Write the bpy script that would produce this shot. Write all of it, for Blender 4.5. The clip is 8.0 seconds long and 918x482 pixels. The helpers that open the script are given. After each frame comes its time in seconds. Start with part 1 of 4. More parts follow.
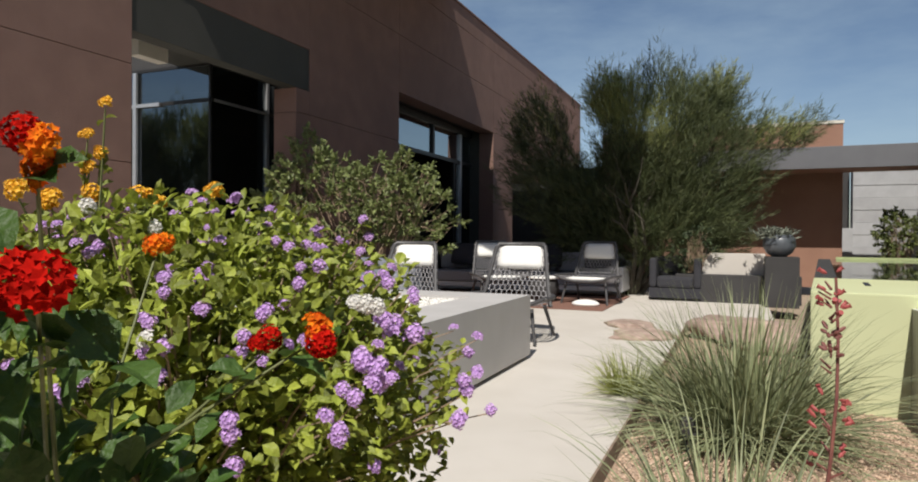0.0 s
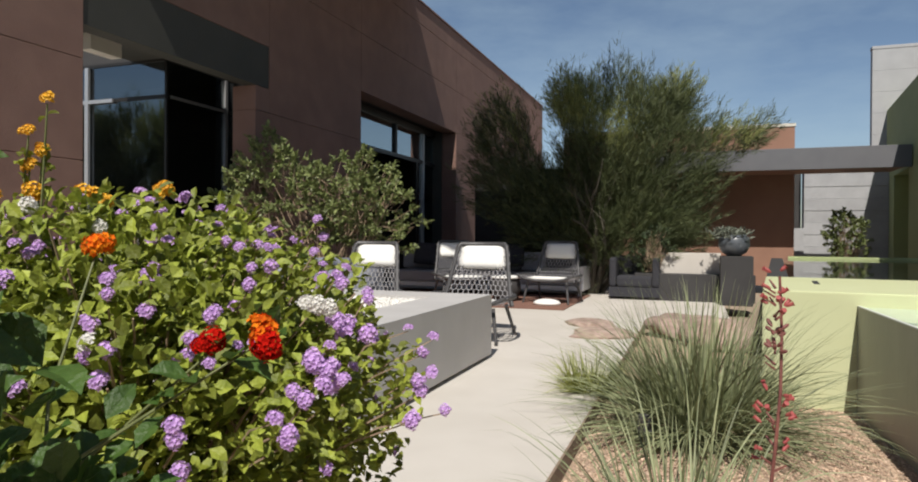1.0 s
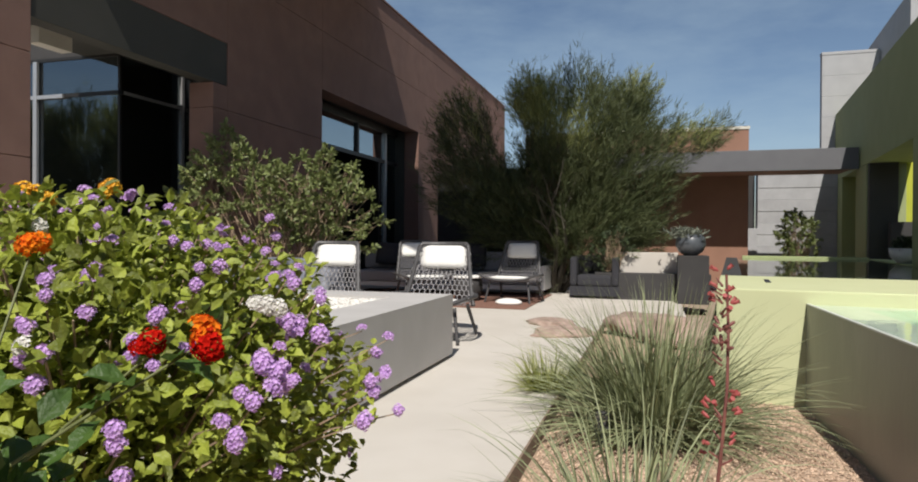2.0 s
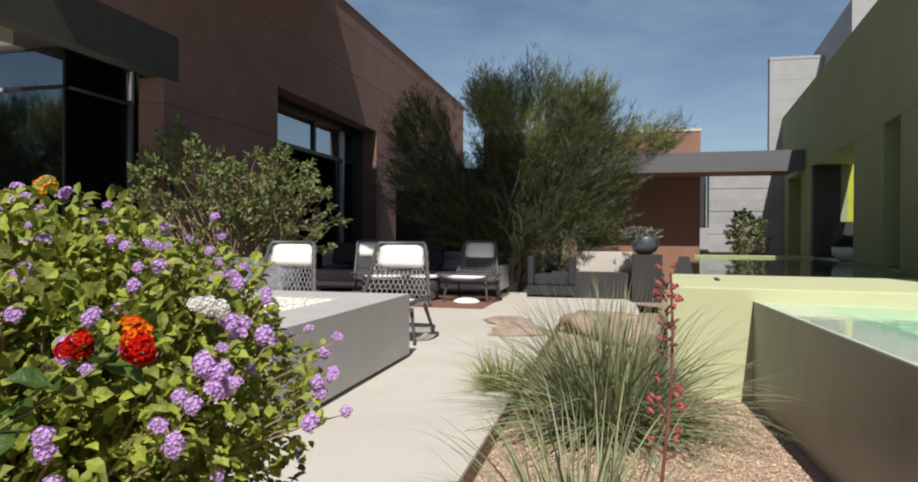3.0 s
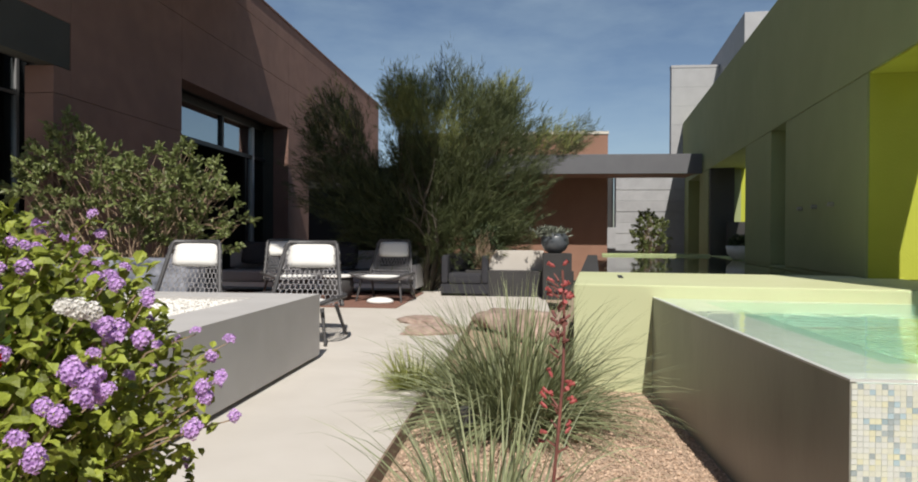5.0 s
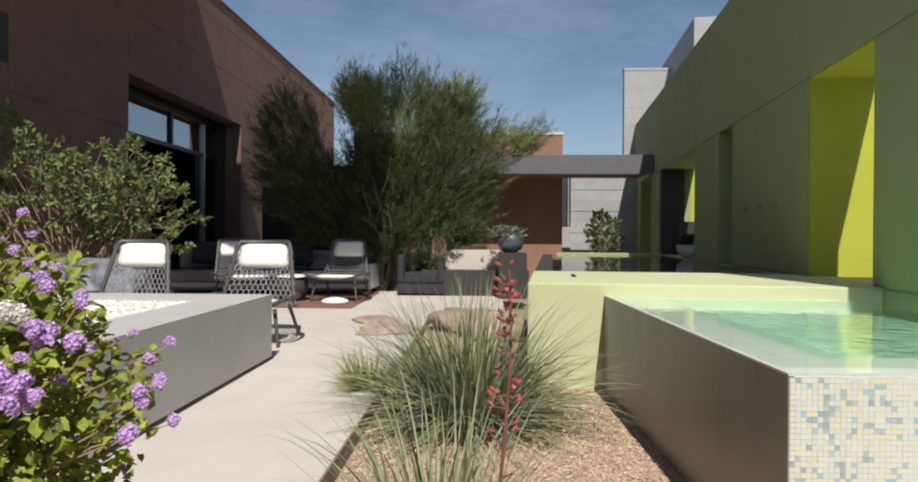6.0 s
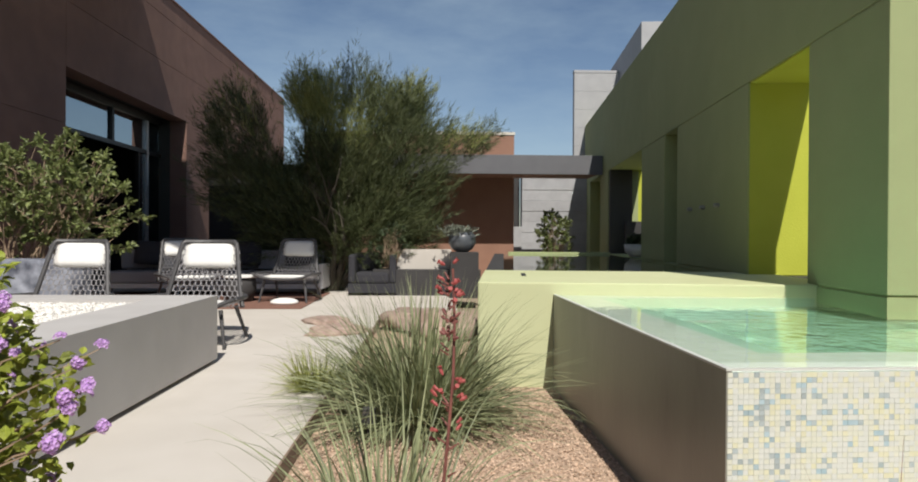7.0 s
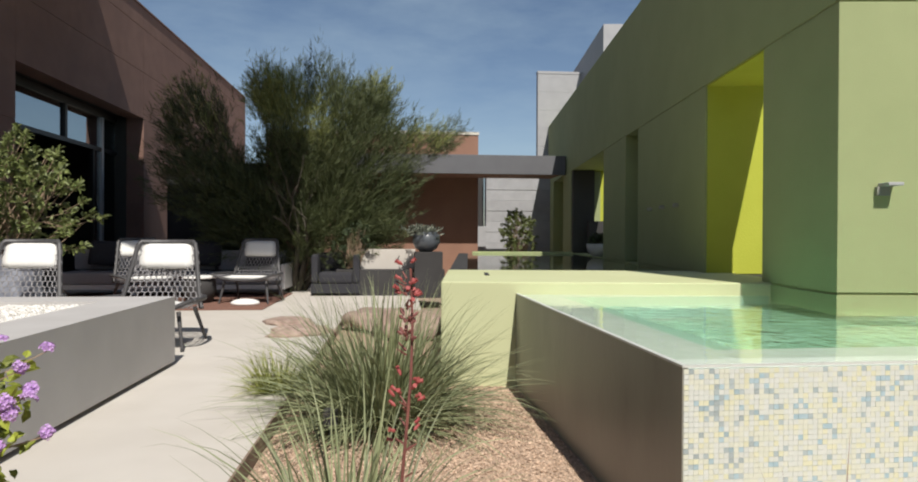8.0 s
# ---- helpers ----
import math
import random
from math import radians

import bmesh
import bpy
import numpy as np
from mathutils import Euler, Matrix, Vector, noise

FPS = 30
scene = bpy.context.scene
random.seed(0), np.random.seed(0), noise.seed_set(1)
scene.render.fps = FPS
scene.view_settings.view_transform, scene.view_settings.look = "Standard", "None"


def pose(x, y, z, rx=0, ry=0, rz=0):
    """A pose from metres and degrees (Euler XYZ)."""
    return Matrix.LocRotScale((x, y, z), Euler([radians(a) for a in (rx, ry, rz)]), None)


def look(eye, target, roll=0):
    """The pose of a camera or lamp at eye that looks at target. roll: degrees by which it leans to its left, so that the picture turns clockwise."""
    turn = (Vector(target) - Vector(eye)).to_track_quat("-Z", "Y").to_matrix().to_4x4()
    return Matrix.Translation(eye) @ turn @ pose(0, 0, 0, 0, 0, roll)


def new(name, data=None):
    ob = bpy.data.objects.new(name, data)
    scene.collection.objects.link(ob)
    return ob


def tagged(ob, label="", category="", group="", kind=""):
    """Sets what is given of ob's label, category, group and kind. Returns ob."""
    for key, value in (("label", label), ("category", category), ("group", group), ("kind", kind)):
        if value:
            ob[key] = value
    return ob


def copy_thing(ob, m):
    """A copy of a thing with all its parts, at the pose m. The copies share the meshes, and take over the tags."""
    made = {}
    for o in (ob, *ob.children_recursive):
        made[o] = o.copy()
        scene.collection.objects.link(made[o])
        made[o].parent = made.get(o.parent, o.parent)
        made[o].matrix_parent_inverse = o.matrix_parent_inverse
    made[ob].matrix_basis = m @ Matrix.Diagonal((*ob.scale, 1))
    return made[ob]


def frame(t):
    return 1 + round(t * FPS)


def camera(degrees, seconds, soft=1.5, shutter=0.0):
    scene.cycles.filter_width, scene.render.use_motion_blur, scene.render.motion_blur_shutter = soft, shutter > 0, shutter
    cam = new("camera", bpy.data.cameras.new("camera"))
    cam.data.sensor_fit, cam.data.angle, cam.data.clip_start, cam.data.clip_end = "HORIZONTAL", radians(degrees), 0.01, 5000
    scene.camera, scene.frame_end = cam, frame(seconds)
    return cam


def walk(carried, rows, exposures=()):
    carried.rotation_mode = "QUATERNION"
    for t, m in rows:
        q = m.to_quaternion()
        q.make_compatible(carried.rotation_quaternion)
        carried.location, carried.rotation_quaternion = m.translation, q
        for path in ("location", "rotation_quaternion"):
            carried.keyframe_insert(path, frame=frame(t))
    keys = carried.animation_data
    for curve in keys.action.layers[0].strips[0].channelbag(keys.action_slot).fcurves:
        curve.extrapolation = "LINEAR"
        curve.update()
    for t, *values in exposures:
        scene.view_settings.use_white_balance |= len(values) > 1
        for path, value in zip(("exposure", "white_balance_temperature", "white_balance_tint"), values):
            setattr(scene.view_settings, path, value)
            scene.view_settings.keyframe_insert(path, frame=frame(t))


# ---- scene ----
cam = camera(69.91, 8.0, soft=1.9)
# seconds, x, y, z, yaw, pitch, roll
ROWS = [
    (0.0, 0.0000, 0.0000, 1.0797, 23.060, -0.332, -0.370),
    (0.5, 0.0075, 0.0038, 1.0800, 21.648, -0.325, -0.365),
    (1.0, 0.0164, 0.0075, 1.0800, 19.870, -0.325, -0.360),
    (1.5, 0.0246, 0.0110, 1.0796, 18.308, -0.319, -0.359),
    (3.0, 0.0517, 0.0247, 1.0782, 13.092, -0.332, -0.324),
    (3.5, 0.0609, 0.0287, 1.0781, 11.310, -0.356, -0.298),
    (4.0, 0.0711, 0.0322, 1.0780, 9.351, -0.366, -0.288),
    (4.5, 0.0812, 0.0348, 1.0770, 7.579, -0.365, -0.318),
    (6.0, 0.1116, 0.0408, 1.0765, 2.075, -0.383, -0.306),
    (6.5, 0.1214, 0.0427, 1.0764, 0.090, -0.409, -0.299),
    (7.0, 0.1309, 0.0445, 1.0755, -2.030, -0.398, -0.303),
    (7.5, 0.1389, 0.0454, 1.0749, -3.909, -0.402, -0.297),
    (8.0, 0.1455, 0.0460, 1.0746, -5.092, -0.406, -0.254),
]
walk(cam, [(t, pose(x, y, z, 90 + pitch, roll, yaw)) for t, x, y, z, yaw, pitch, roll in ROWS])

# ---- light ----
SUN_TO = Vector((0.12, -0.80, 1.0)).normalized()
world = bpy.data.worlds.new("sky")
scene.world = world
world.use_nodes = True
wn = world.node_tree
wn.nodes.clear()
sky = wn.nodes.new("ShaderNodeTexSky")
sky.sky_type = "NISHITA"
sky.sun_disc = False
sky.sun_elevation = math.asin(SUN_TO.z)
sky.sun_rotation = math.atan2(SUN_TO.x, SUN_TO.y)
sky.air_density, sky.dust_density, sky.ozone_density, sky.altitude = 1.0, 0.8, 0.9, 700
wbg = wn.nodes.new("ShaderNodeBackground")
wbg.inputs["Strength"].default_value = 0.099
wout = wn.nodes.new("ShaderNodeOutputWorld")
# thin high cloud streaks
wtc = wn.nodes.new("ShaderNodeTexCoord")
wmap = wn.nodes.new("ShaderNodeMapping")
wmap.inputs["Scale"].default_value = (1.6, 1.6, 5.0)
wnoise = wn.nodes.new("ShaderNodeTexNoise")
wnoise.inputs["Scale"].default_value = 2.2
wnoise.inputs["Detail"].default_value = 7.0
wnoise.inputs["Roughness"].default_value = 0.58
wramp = wn.nodes.new("ShaderNodeValToRGB")
wramp.color_ramp.elements[0].position = 0.40
wramp.color_ramp.elements[0].color = (0, 0, 0, 1)
wramp.color_ramp.elements[1].position = 0.80
wramp.color_ramp.elements[1].color = (0.42, 0.42, 0.42, 1)
wmix = wn.nodes.new("ShaderNodeMixRGB")
wmix.inputs["Color2"].default_value = (5.6, 7.2, 8.2, 1)
wn.links.new(wtc.outputs["Generated"], wmap.inputs["Vector"])
wn.links.new(wmap.outputs["Vector"], wnoise.inputs["Vector"])
wn.links.new(wnoise.outputs["Fac"], wramp.inputs["Fac"])
wn.links.new(wramp.outputs["Color"], wmix.inputs["Fac"])
wn.links.new(sky.outputs["Color"], wmix.inputs["Color1"])
wn.links.new(wmix.outputs["Color"], wbg.inputs["Color"])
wn.links.new(wbg.outputs["Background"], wout.inputs["Surface"])
sun_data = bpy.data.lights.new("sun", "SUN")
sun_data.energy = 6.2
sun_data.angle = radians(0.53)
sun_data.color = (1.0, 0.95, 0.87)
sun = new("sun", sun_data)
sun.matrix_world = look(SUN_TO * 60, (0, 0, 0))
scene.view_settings.exposure = -0.26


# ---- materials ----
def mat(name, c1, c2=None, scale=8.0, rough=0.7, bump=0.0, bump_scale=60.0, metal=0.0, stain=None, stain_scale=0.8, stretch=(1, 1, 1), spec=0.5, vary=0.0, island=0.0, trans=0.0, sss=0.0):
    """Two tones mixed by fine noise, an optional large stain tone, an optional fine bump."""
    m = bpy.data.materials.new(name)
    m.use_nodes = True
    nt = m.node_tree
    bs = nt.nodes["Principled BSDF"]
    bs.inputs["Roughness"].default_value = rough
    bs.inputs["Metallic"].default_value = metal
    bs.inputs["Specular IOR Level"].default_value = spec
    c2 = c2 or c1
    tc = nt.nodes.new("ShaderNodeTexCoord")
    mp = nt.nodes.new("ShaderNodeMapping")
    mp.inputs["Scale"].default_value = stretch
    nt.links.new(tc.outputs["Object"], mp.inputs["Vector"])

    def noise_node(sc, detail):
        n = nt.nodes.new("ShaderNodeTexNoise")
        n.inputs["Scale"].default_value = sc
        n.inputs["Detail"].default_value = detail
        nt.links.new(mp.outputs["Vector"], n.inputs["Vector"])
        return n

    def mix(a, b, fac):
        n = nt.nodes.new("ShaderNodeMixRGB")
        for socket, v in (("Color1", a), ("Color2", b), ("Fac", fac)):
            if isinstance(v, bpy.types.NodeSocket):
                nt.links.new(v, n.inputs[socket])
            else:
                n.inputs[socket].default_value = v if socket == "Fac" else (*v, 1)
        return n.outputs["Color"]

    def ramp(src, lo, hi):
        n = nt.nodes.new("ShaderNodeMapRange")
        n.inputs["From Min"].default_value = lo
        n.inputs["From Max"].default_value = hi
        nt.links.new(src, n.inputs["Value"])
        return n.outputs["Result"]

    n1 = noise_node(scale, 6)
    col = mix(c1, c2, ramp(n1.outputs["Fac"], 0.32, 0.68))
    if stain:
        n2 = noise_node(stain_scale, 4)
        col = mix(col, stain, ramp(n2.outputs["Fac"], 0.48, 0.78))
    if vary or island:
        src = nt.nodes.new("ShaderNodeObjectInfo").outputs["Random"] if vary else nt.nodes.new("ShaderNodeNewGeometry").outputs["Random Per Island"]
        hs = nt.nodes.new("ShaderNodeHueSaturation")
        mr = nt.nodes.new("ShaderNodeMapRange")
        amount = vary or island
        mr.inputs["To Min"].default_value = 1 - amount
        mr.inputs["To Max"].default_value = 1 + amount
        nt.links.new(src, mr.inputs["Value"])
        nt.links.new(mr.outputs["Result"], hs.inputs["Value"])
        nt.links.new(col, hs.inputs["Color"])
        col = hs.outputs["Color"]
    nt.links.new(col, bs.inputs["Base Color"])
    if bump:
        n3 = noise_node(bump_scale, 5)
        bp = nt.nodes.new("ShaderNodeBump")
        bp.inputs["Strength"].default_value = bump
        bp.inputs["Distance"].default_value = 0.02
        nt.links.new(n3.outputs["Fac"], bp.inputs["Height"])
        nt.links.new(bp.outputs["Normal"], bs.inputs["Normal"])
    if trans:
        tr = nt.nodes.new("ShaderNodeBsdfTranslucent")
        nt.links.new(col, tr.inputs["Color"])
        ms = nt.nodes.new("ShaderNodeMixShader")
        ms.inputs["Fac"].default_value = trans
        nt.links.new(bs.outputs["BSDF"], ms.inputs[1])
        nt.links.new(tr.outputs["BSDF"], ms.inputs[2])
        nt.links.new(ms.outputs["Shader"], nt.nodes["Material Output"].inputs["Surface"])
    return m


STUCCO = mat("brown_stucco", (0.205, 0.118, 0.092), (0.235, 0.138, 0.108), 3.0, 0.9, 0.35, 90, stain=(0.175, 0.102, 0.082), stain_scale=0.5)
STUCCO_BACK = mat("terracotta_stucco", (0.265, 0.145, 0.10), (0.295, 0.163, 0.114), 3.0, 0.9, 0.3, 80, stain=(0.24, 0.132, 0.092), stain_scale=0.6)
# fascia colour; on the far jamb its dark stands in for shade
HEADER = mat("dark_green_grey_fascia_and_shade", (0.046, 0.045, 0.037), (0.055, 0.053, 0.044), 2.0, 0.8, 0.1, 60)
DARK_METAL = mat("dark_bronze_metal", (0.028, 0.027, 0.026), (0.035, 0.033, 0.031), 6, 0.45, metal=0.4)
ALU = mat("satin_aluminium", (0.55, 0.56, 0.57), (0.6, 0.6, 0.61), 20, 0.4, metal=0.7)
GREEN = mat("lime_green_plaster", (0.305, 0.348, 0.168), (0.33, 0.372, 0.182), 2.5, 0.88, 0.09, 110, stain=(0.285, 0.328, 0.158), stain_scale=0.6)
YELLOW = mat("chartreuse_plaster", (0.42, 0.45, 0.045), (0.46, 0.49, 0.055), 2.5, 0.85, 0.15, 70)
LIME = mat("pale_lime_plaster", (0.53, 0.55, 0.32), (0.57, 0.59, 0.36), 2.0, 0.75, 0.08, 90, stain=(0.50, 0.52, 0.29), stain_scale=1.0)
CONCRETE = mat("patio_concrete", (0.53, 0.49, 0.44), (0.575, 0.535, 0.485), 2.2, 0.9, 0.25, 160, stain=(0.495, 0.455, 0.405), stain_scale=0.7)
PITCON = mat("smooth_grey_concrete", (0.44, 0.425, 0.415), (0.48, 0.465, 0.455), 3.0, 0.75, 0.12, 90, stain=(0.41, 0.395, 0.385), stain_scale=1.3)
GREYBLOCK = mat("grey_split_block", (0.35, 0.35, 0.36), (0.40, 0.40, 0.41), 5.0, 0.9, 0.4, 50, vary=0.05)
BEAM = mat("charcoal_painted_steel", (0.115, 0.115, 0.125), (0.128, 0.128, 0.138), 3.0, 0.6, 0.05)
TOWER = mat("grey_panel", (0.35, 0.35, 0.36), (0.39, 0.39, 0.40), 3.0, 0.7, 0.15, 60)
SPAWALL = mat("dark_grey_plaster", (0.255, 0.255, 0.22), (0.32, 0.32, 0.28), 4.0, 0.40, 0.06, 25, stain=(0.17, 0.165, 0.145), stain_scale=2.0, stretch=(1, 1, 0.4))
RIM = mat("white_wet_tile", (0.56, 0.58, 0.55), (0.62, 0.63, 0.60), 30, 0.35, 0.1, 120)
BASIN = mat("turquoise_pool_finish", (0.25, 0.40, 0.31), (0.30, 0.46, 0.36), 4, 0.6, stain=(0.21, 0.36, 0.275), stain_scale=1.5)
LEDGE = mat("pale_wet_plaster", (0.38, 0.42, 0.37), (0.46, 0.49, 0.44), 12, 0.6)
POOLBED = mat("dark_pool_finish", (0.045, 0.05, 0.042), (0.06, 0.065, 0.055), 4, 0.6)
GRAVEL_BASE = mat("decomposed_granite", (0.40, 0.285, 0.20), (0.50, 0.37, 0.27), 40, 0.95, 0.6, 120, stain=(0.36, 0.25, 0.175), stain_scale=1.2)
PEBBLE = mat("tan_gravel", (0.44, 0.31, 0.22), (0.54, 0.40, 0.30), 30, 0.9, 0.2, 200, island=0.35)
SOIL = mat("desert_soil", (0.30, 0.23, 0.17), (0.36, 0.28, 0.21), 1.5, 0.95, 0.5, 20)
STEEL_EDGE = mat("rusted_steel_edging", (0.20, 0.14, 0.10), (0.27, 0.19, 0.14), 12, 0.85, 0.2)
# charcoal plaster; also stands in for deep shade in rooms, porch and gap
DARKWALL = mat("charcoal_plaster_and_shade", (0.036, 0.034, 0.034), (0.046, 0.044, 0.044), 3, 0.8, 0.15)
CREAM = mat("cream_plaster", (0.60, 0.56, 0.48), (0.65, 0.61, 0.53), 3, 0.9, 0.2)
RUG = mat("rust_brown_outdoor_rug", (0.19, 0.095, 0.07), (0.24, 0.125, 0.09), 40, 0.95, 0.4, 300)
SOFA_FAB = mat("grey_outdoor_fabric", (0.24, 0.24, 0.26), (0.29, 0.29, 0.31), 60, 0.95, 0.3, 400)
SOFA_DARK = mat("charcoal_outdoor_fabric", (0.028, 0.028, 0.034), (0.04, 0.04, 0.047), 60, 0.95, 0.3, 400)
SOFA_LITE = mat("light_grey_frame", (0.62, 0.62, 0.62), (0.66, 0.66, 0.66), 30, 0.7)
PILLOW = mat("white_canvas", (0.78, 0.77, 0.74), (0.82, 0.81, 0.78), 40, 0.9, 0.2, 300)
WEAVE = mat("grey_woven_cord", (0.12, 0.115, 0.12), (0.34, 0.33, 0.34), 60, 0.6)
FRAME = mat("charcoal_powder_coat", (0.055, 0.053, 0.055), (0.065, 0.063, 0.065), 20, 0.5)
BARK = mat("grey_brown_bark", (0.065, 0.055, 0.042), (0.10, 0.085, 0.065), 20, 0.9, 0.5, 60)
FIREGLASS = mat("white_fire_glass", (0.74, 0.72, 0.68), (0.82, 0.80, 0.77), 50, 0.25, island=0.12)
BOULDER = mat("tan_boulder", (0.27, 0.19, 0.155), (0.43, 0.325, 0.27), 9, 0.9, 0.9, 22, vary=0.12)
URN = mat("blue_grey_glaze", (0.07, 0.08, 0.09), (0.11, 0.12, 0.135), 6, 0.35)
WHITEPOT = mat("white_ceramic", (0.55, 0.56, 0.55), (0.6, 0.6, 0.6), 6, 0.4)


def glass_mat(name, tint, rough=0.02):
    m = bpy.data.materials.new(name)
    m.use_nodes = True
    bs = m.node_tree.nodes["Principled BSDF"]
    bs.inputs["Base Color"].default_value = (*tint, 1)
    bs.inputs["Roughness"].default_value = rough
    bs.inputs["Transmission Weight"].default_value = 1.0
    bs.inputs["IOR"].default_value = 1.45
    return m



def water_mat(name, tint, ripple, scale):
    m = glass_mat(name, tint, 0.03)
    nt = m.node_tree
    bs = nt.nodes["Principled BSDF"]
    bs.inputs["IOR"].default_value = 1.33
    tc = nt.nodes.new("ShaderNodeTexCoord")
    n = nt.nodes.new("ShaderNodeTexNoise")
    n.inputs["Scale"].default_value = scale
    n.inputs["Detail"].default_value = 3
    b = nt.nodes.new("ShaderNodeBump")
    b.inputs["Strength"].default_value = ripple
    b.inputs["Distance"].default_value = 0.02
    nt.links.new(tc.outputs["Object"], n.inputs["Vector"])
    nt.links.new(n.outputs["Fac"], b.inputs["Height"])
    nt.links.new(b.outputs["Normal"], bs.inputs["Normal"])
    return m


WATER_SPA = water_mat("spa_water", (0.80, 0.95, 0.90), 0.10, 9)
WATER_POOL = water_mat("pool_water", (0.6, 0.7, 0.65), 0.03, 3)


# ---- mesh helpers ----
def add_box(bm, x0, x1, y0, y1, z0, z1, bevel=0.0):
    r = bmesh.ops.create_cube(bm, size=1.0)
    vs = r["verts"]
    for v in vs:
        v.co = Vector(((x0 + x1) / 2 + v.co.x * (x1 - x0), (y0 + y1) / 2 + v.co.y * (y1 - y0), (z0 + z1) / 2 + v.co.z * (z1 - z0)))
    if bevel:
        es = list({e for v in vs for e in v.link_edges})
        bmesh.ops.bevel(bm, geom=es, offset=bevel, segments=2, affect="EDGES", profile=0.6)
    return bm


def box(x0, x1, y0, y1, z0, z1, bevel=0.0):
    return add_box(bmesh.new(), x0, x1, y0, y1, z0, z1, bevel)


def boxes(*rows, bevel=0.0):
    bm = bmesh.new()
    for r in rows:
        add_box(bm, *r, bevel=bevel)
    return bm


def part(name, bm, material, parent=None, label="", smooth=False):
    me = bpy.data.meshes.new(name)
    bm.to_mesh(me)
    bm.free()
    me.materials.append(material)
    if smooth:
        for p in me.polygons:
            p.use_smooth = True
    ob = new(name, me)
    ob.parent = parent
    if label:
        ob["label"] = label
    return ob


def raw(name, verts, faces, material, parent=None, label="", smooth=False):
    me = bpy.data.meshes.new(name)
    me.from_pydata([tuple(v) for v in verts], [], [tuple(int(i) for i in f) for f in faces])
    me.materials.append(material)
    if smooth:
        for p in me.polygons:
            p.use_smooth = True
    ob = new(name, me)
    ob.parent = parent
    if label:
        ob["label"] = label
    return ob


def thing(name, m, label, category, group="", kind=""):
    e = new(name)
    e.matrix_world = m
    return tagged(e, label, category, group, kind)


def structure(name, bm, material, label):
    return tagged(part(name, bm, material), label, name.split("_")[0], kind="structure")


def tube(bm, pts, radii, sides=6):
    """A tube along a list of points, with a radius at each."""
    pts = [Vector(p) for p in pts]
    rings = []
    for i, p in enumerate(pts):
        d = (pts[min(i + 1, len(pts) - 1)] - pts[max(i - 1, 0)]).normalized()
        a = d.orthogonal().normalized()
        b = d.cross(a)
        r = radii[i] if hasattr(radii, "__len__") else radii
        rings.append([bm.verts.new(p + (a * math.cos(k * math.tau / sides) + b * math.sin(k * math.tau / sides)) * r) for k in range(sides)])
    for r0, r1 in zip(rings, rings[1:]):
        best = min(range(sides), key=lambda s: sum((r0[k].co - r1[(k + s) % sides].co).length for k in range(sides)))
        for k in range(sides):
            bm.faces.new((r0[k], r0[(k + 1) % sides], r1[(k + 1 + best) % sides], r1[(k + best) % sides]))
    bm.faces.new(rings[0][::-1])
    bm.faces.new(rings[-1])
    return bm


def lathe(bm, profile, sides=24):
    rings = [[bm.verts.new((r * math.cos(k * math.tau / sides), r * math.sin(k * math.tau / sides), z)) for k in range(sides)] for r, z in profile]
    for r0, r1 in zip(rings, rings[1:]):
        for k in range(sides):
            bm.faces.new((r0[k], r0[(k + 1) % sides], r1[(k + 1) % sides], r1[k]))
    bm.faces.new(rings[0][::-1])
    bm.faces.new(rings[-1])
    return bm


def leaf_arrays(pos, axis, normal, length, width, fold=0.25):
    """Folded pointed leaves: six vertices, four faces each."""
    n = len(pos)
    axis = axis / np.linalg.norm(axis, axis=1, keepdims=True)
    side = np.cross(axis, normal)
    side /= np.linalg.norm(side, axis=1, keepdims=True) + 1e-9
    nor = np.cross(side, axis)
    L, Wd = length[:, None], width[:, None]
    lift = nor * Wd * fold
    v = np.stack([pos, pos + axis * L * 0.38 + side * Wd * 0.5 + lift, pos + axis * L * 0.72 + side * Wd * 0.38 + lift, pos + axis * L - nor * L * 0.10,
                  pos + axis * L * 0.72 - side * Wd * 0.38 + lift, pos + axis * L * 0.38 - side * Wd * 0.5 + lift, pos + axis * L * 0.55], 1).reshape(-1, 3)
    base = (np.arange(n) * 7)[:, None]
    f = []
    for q in ((0, 1, 6), (1, 2, 6), (2, 3, 6), (3, 4, 6), (4, 5, 6), (5, 0, 6)):
        f.append(base + np.array(q))
    return v, np.concatenate(f, 0)


def strip_arrays(pos, axis, normal, length, width):
    """Thin diamond slivers: four vertices, two faces each."""
    n = len(pos)
    axis = axis / np.linalg.norm(axis, axis=1, keepdims=True)
    side = np.cross(axis, normal)
    side /= np.linalg.norm(side, axis=1, keepdims=True) + 1e-9
    L, Wd = length[:, None], width[:, None]
    v = np.stack([pos, pos + axis * L * 0.4 + side * Wd * 0.5, pos + axis * L, pos + axis * L * 0.4 - side * Wd * 0.5], 1).reshape(-1, 3)
    base = (np.arange(n) * 4)[:, None]
    return v, np.concatenate([base + np.array((0, 1, 2)), base + np.array((0, 2, 3))], 0)


def unit(n, rng):
    v = rng.normal(size=(n, 3))
    return v / np.linalg.norm(v, axis=1, keepdims=True)


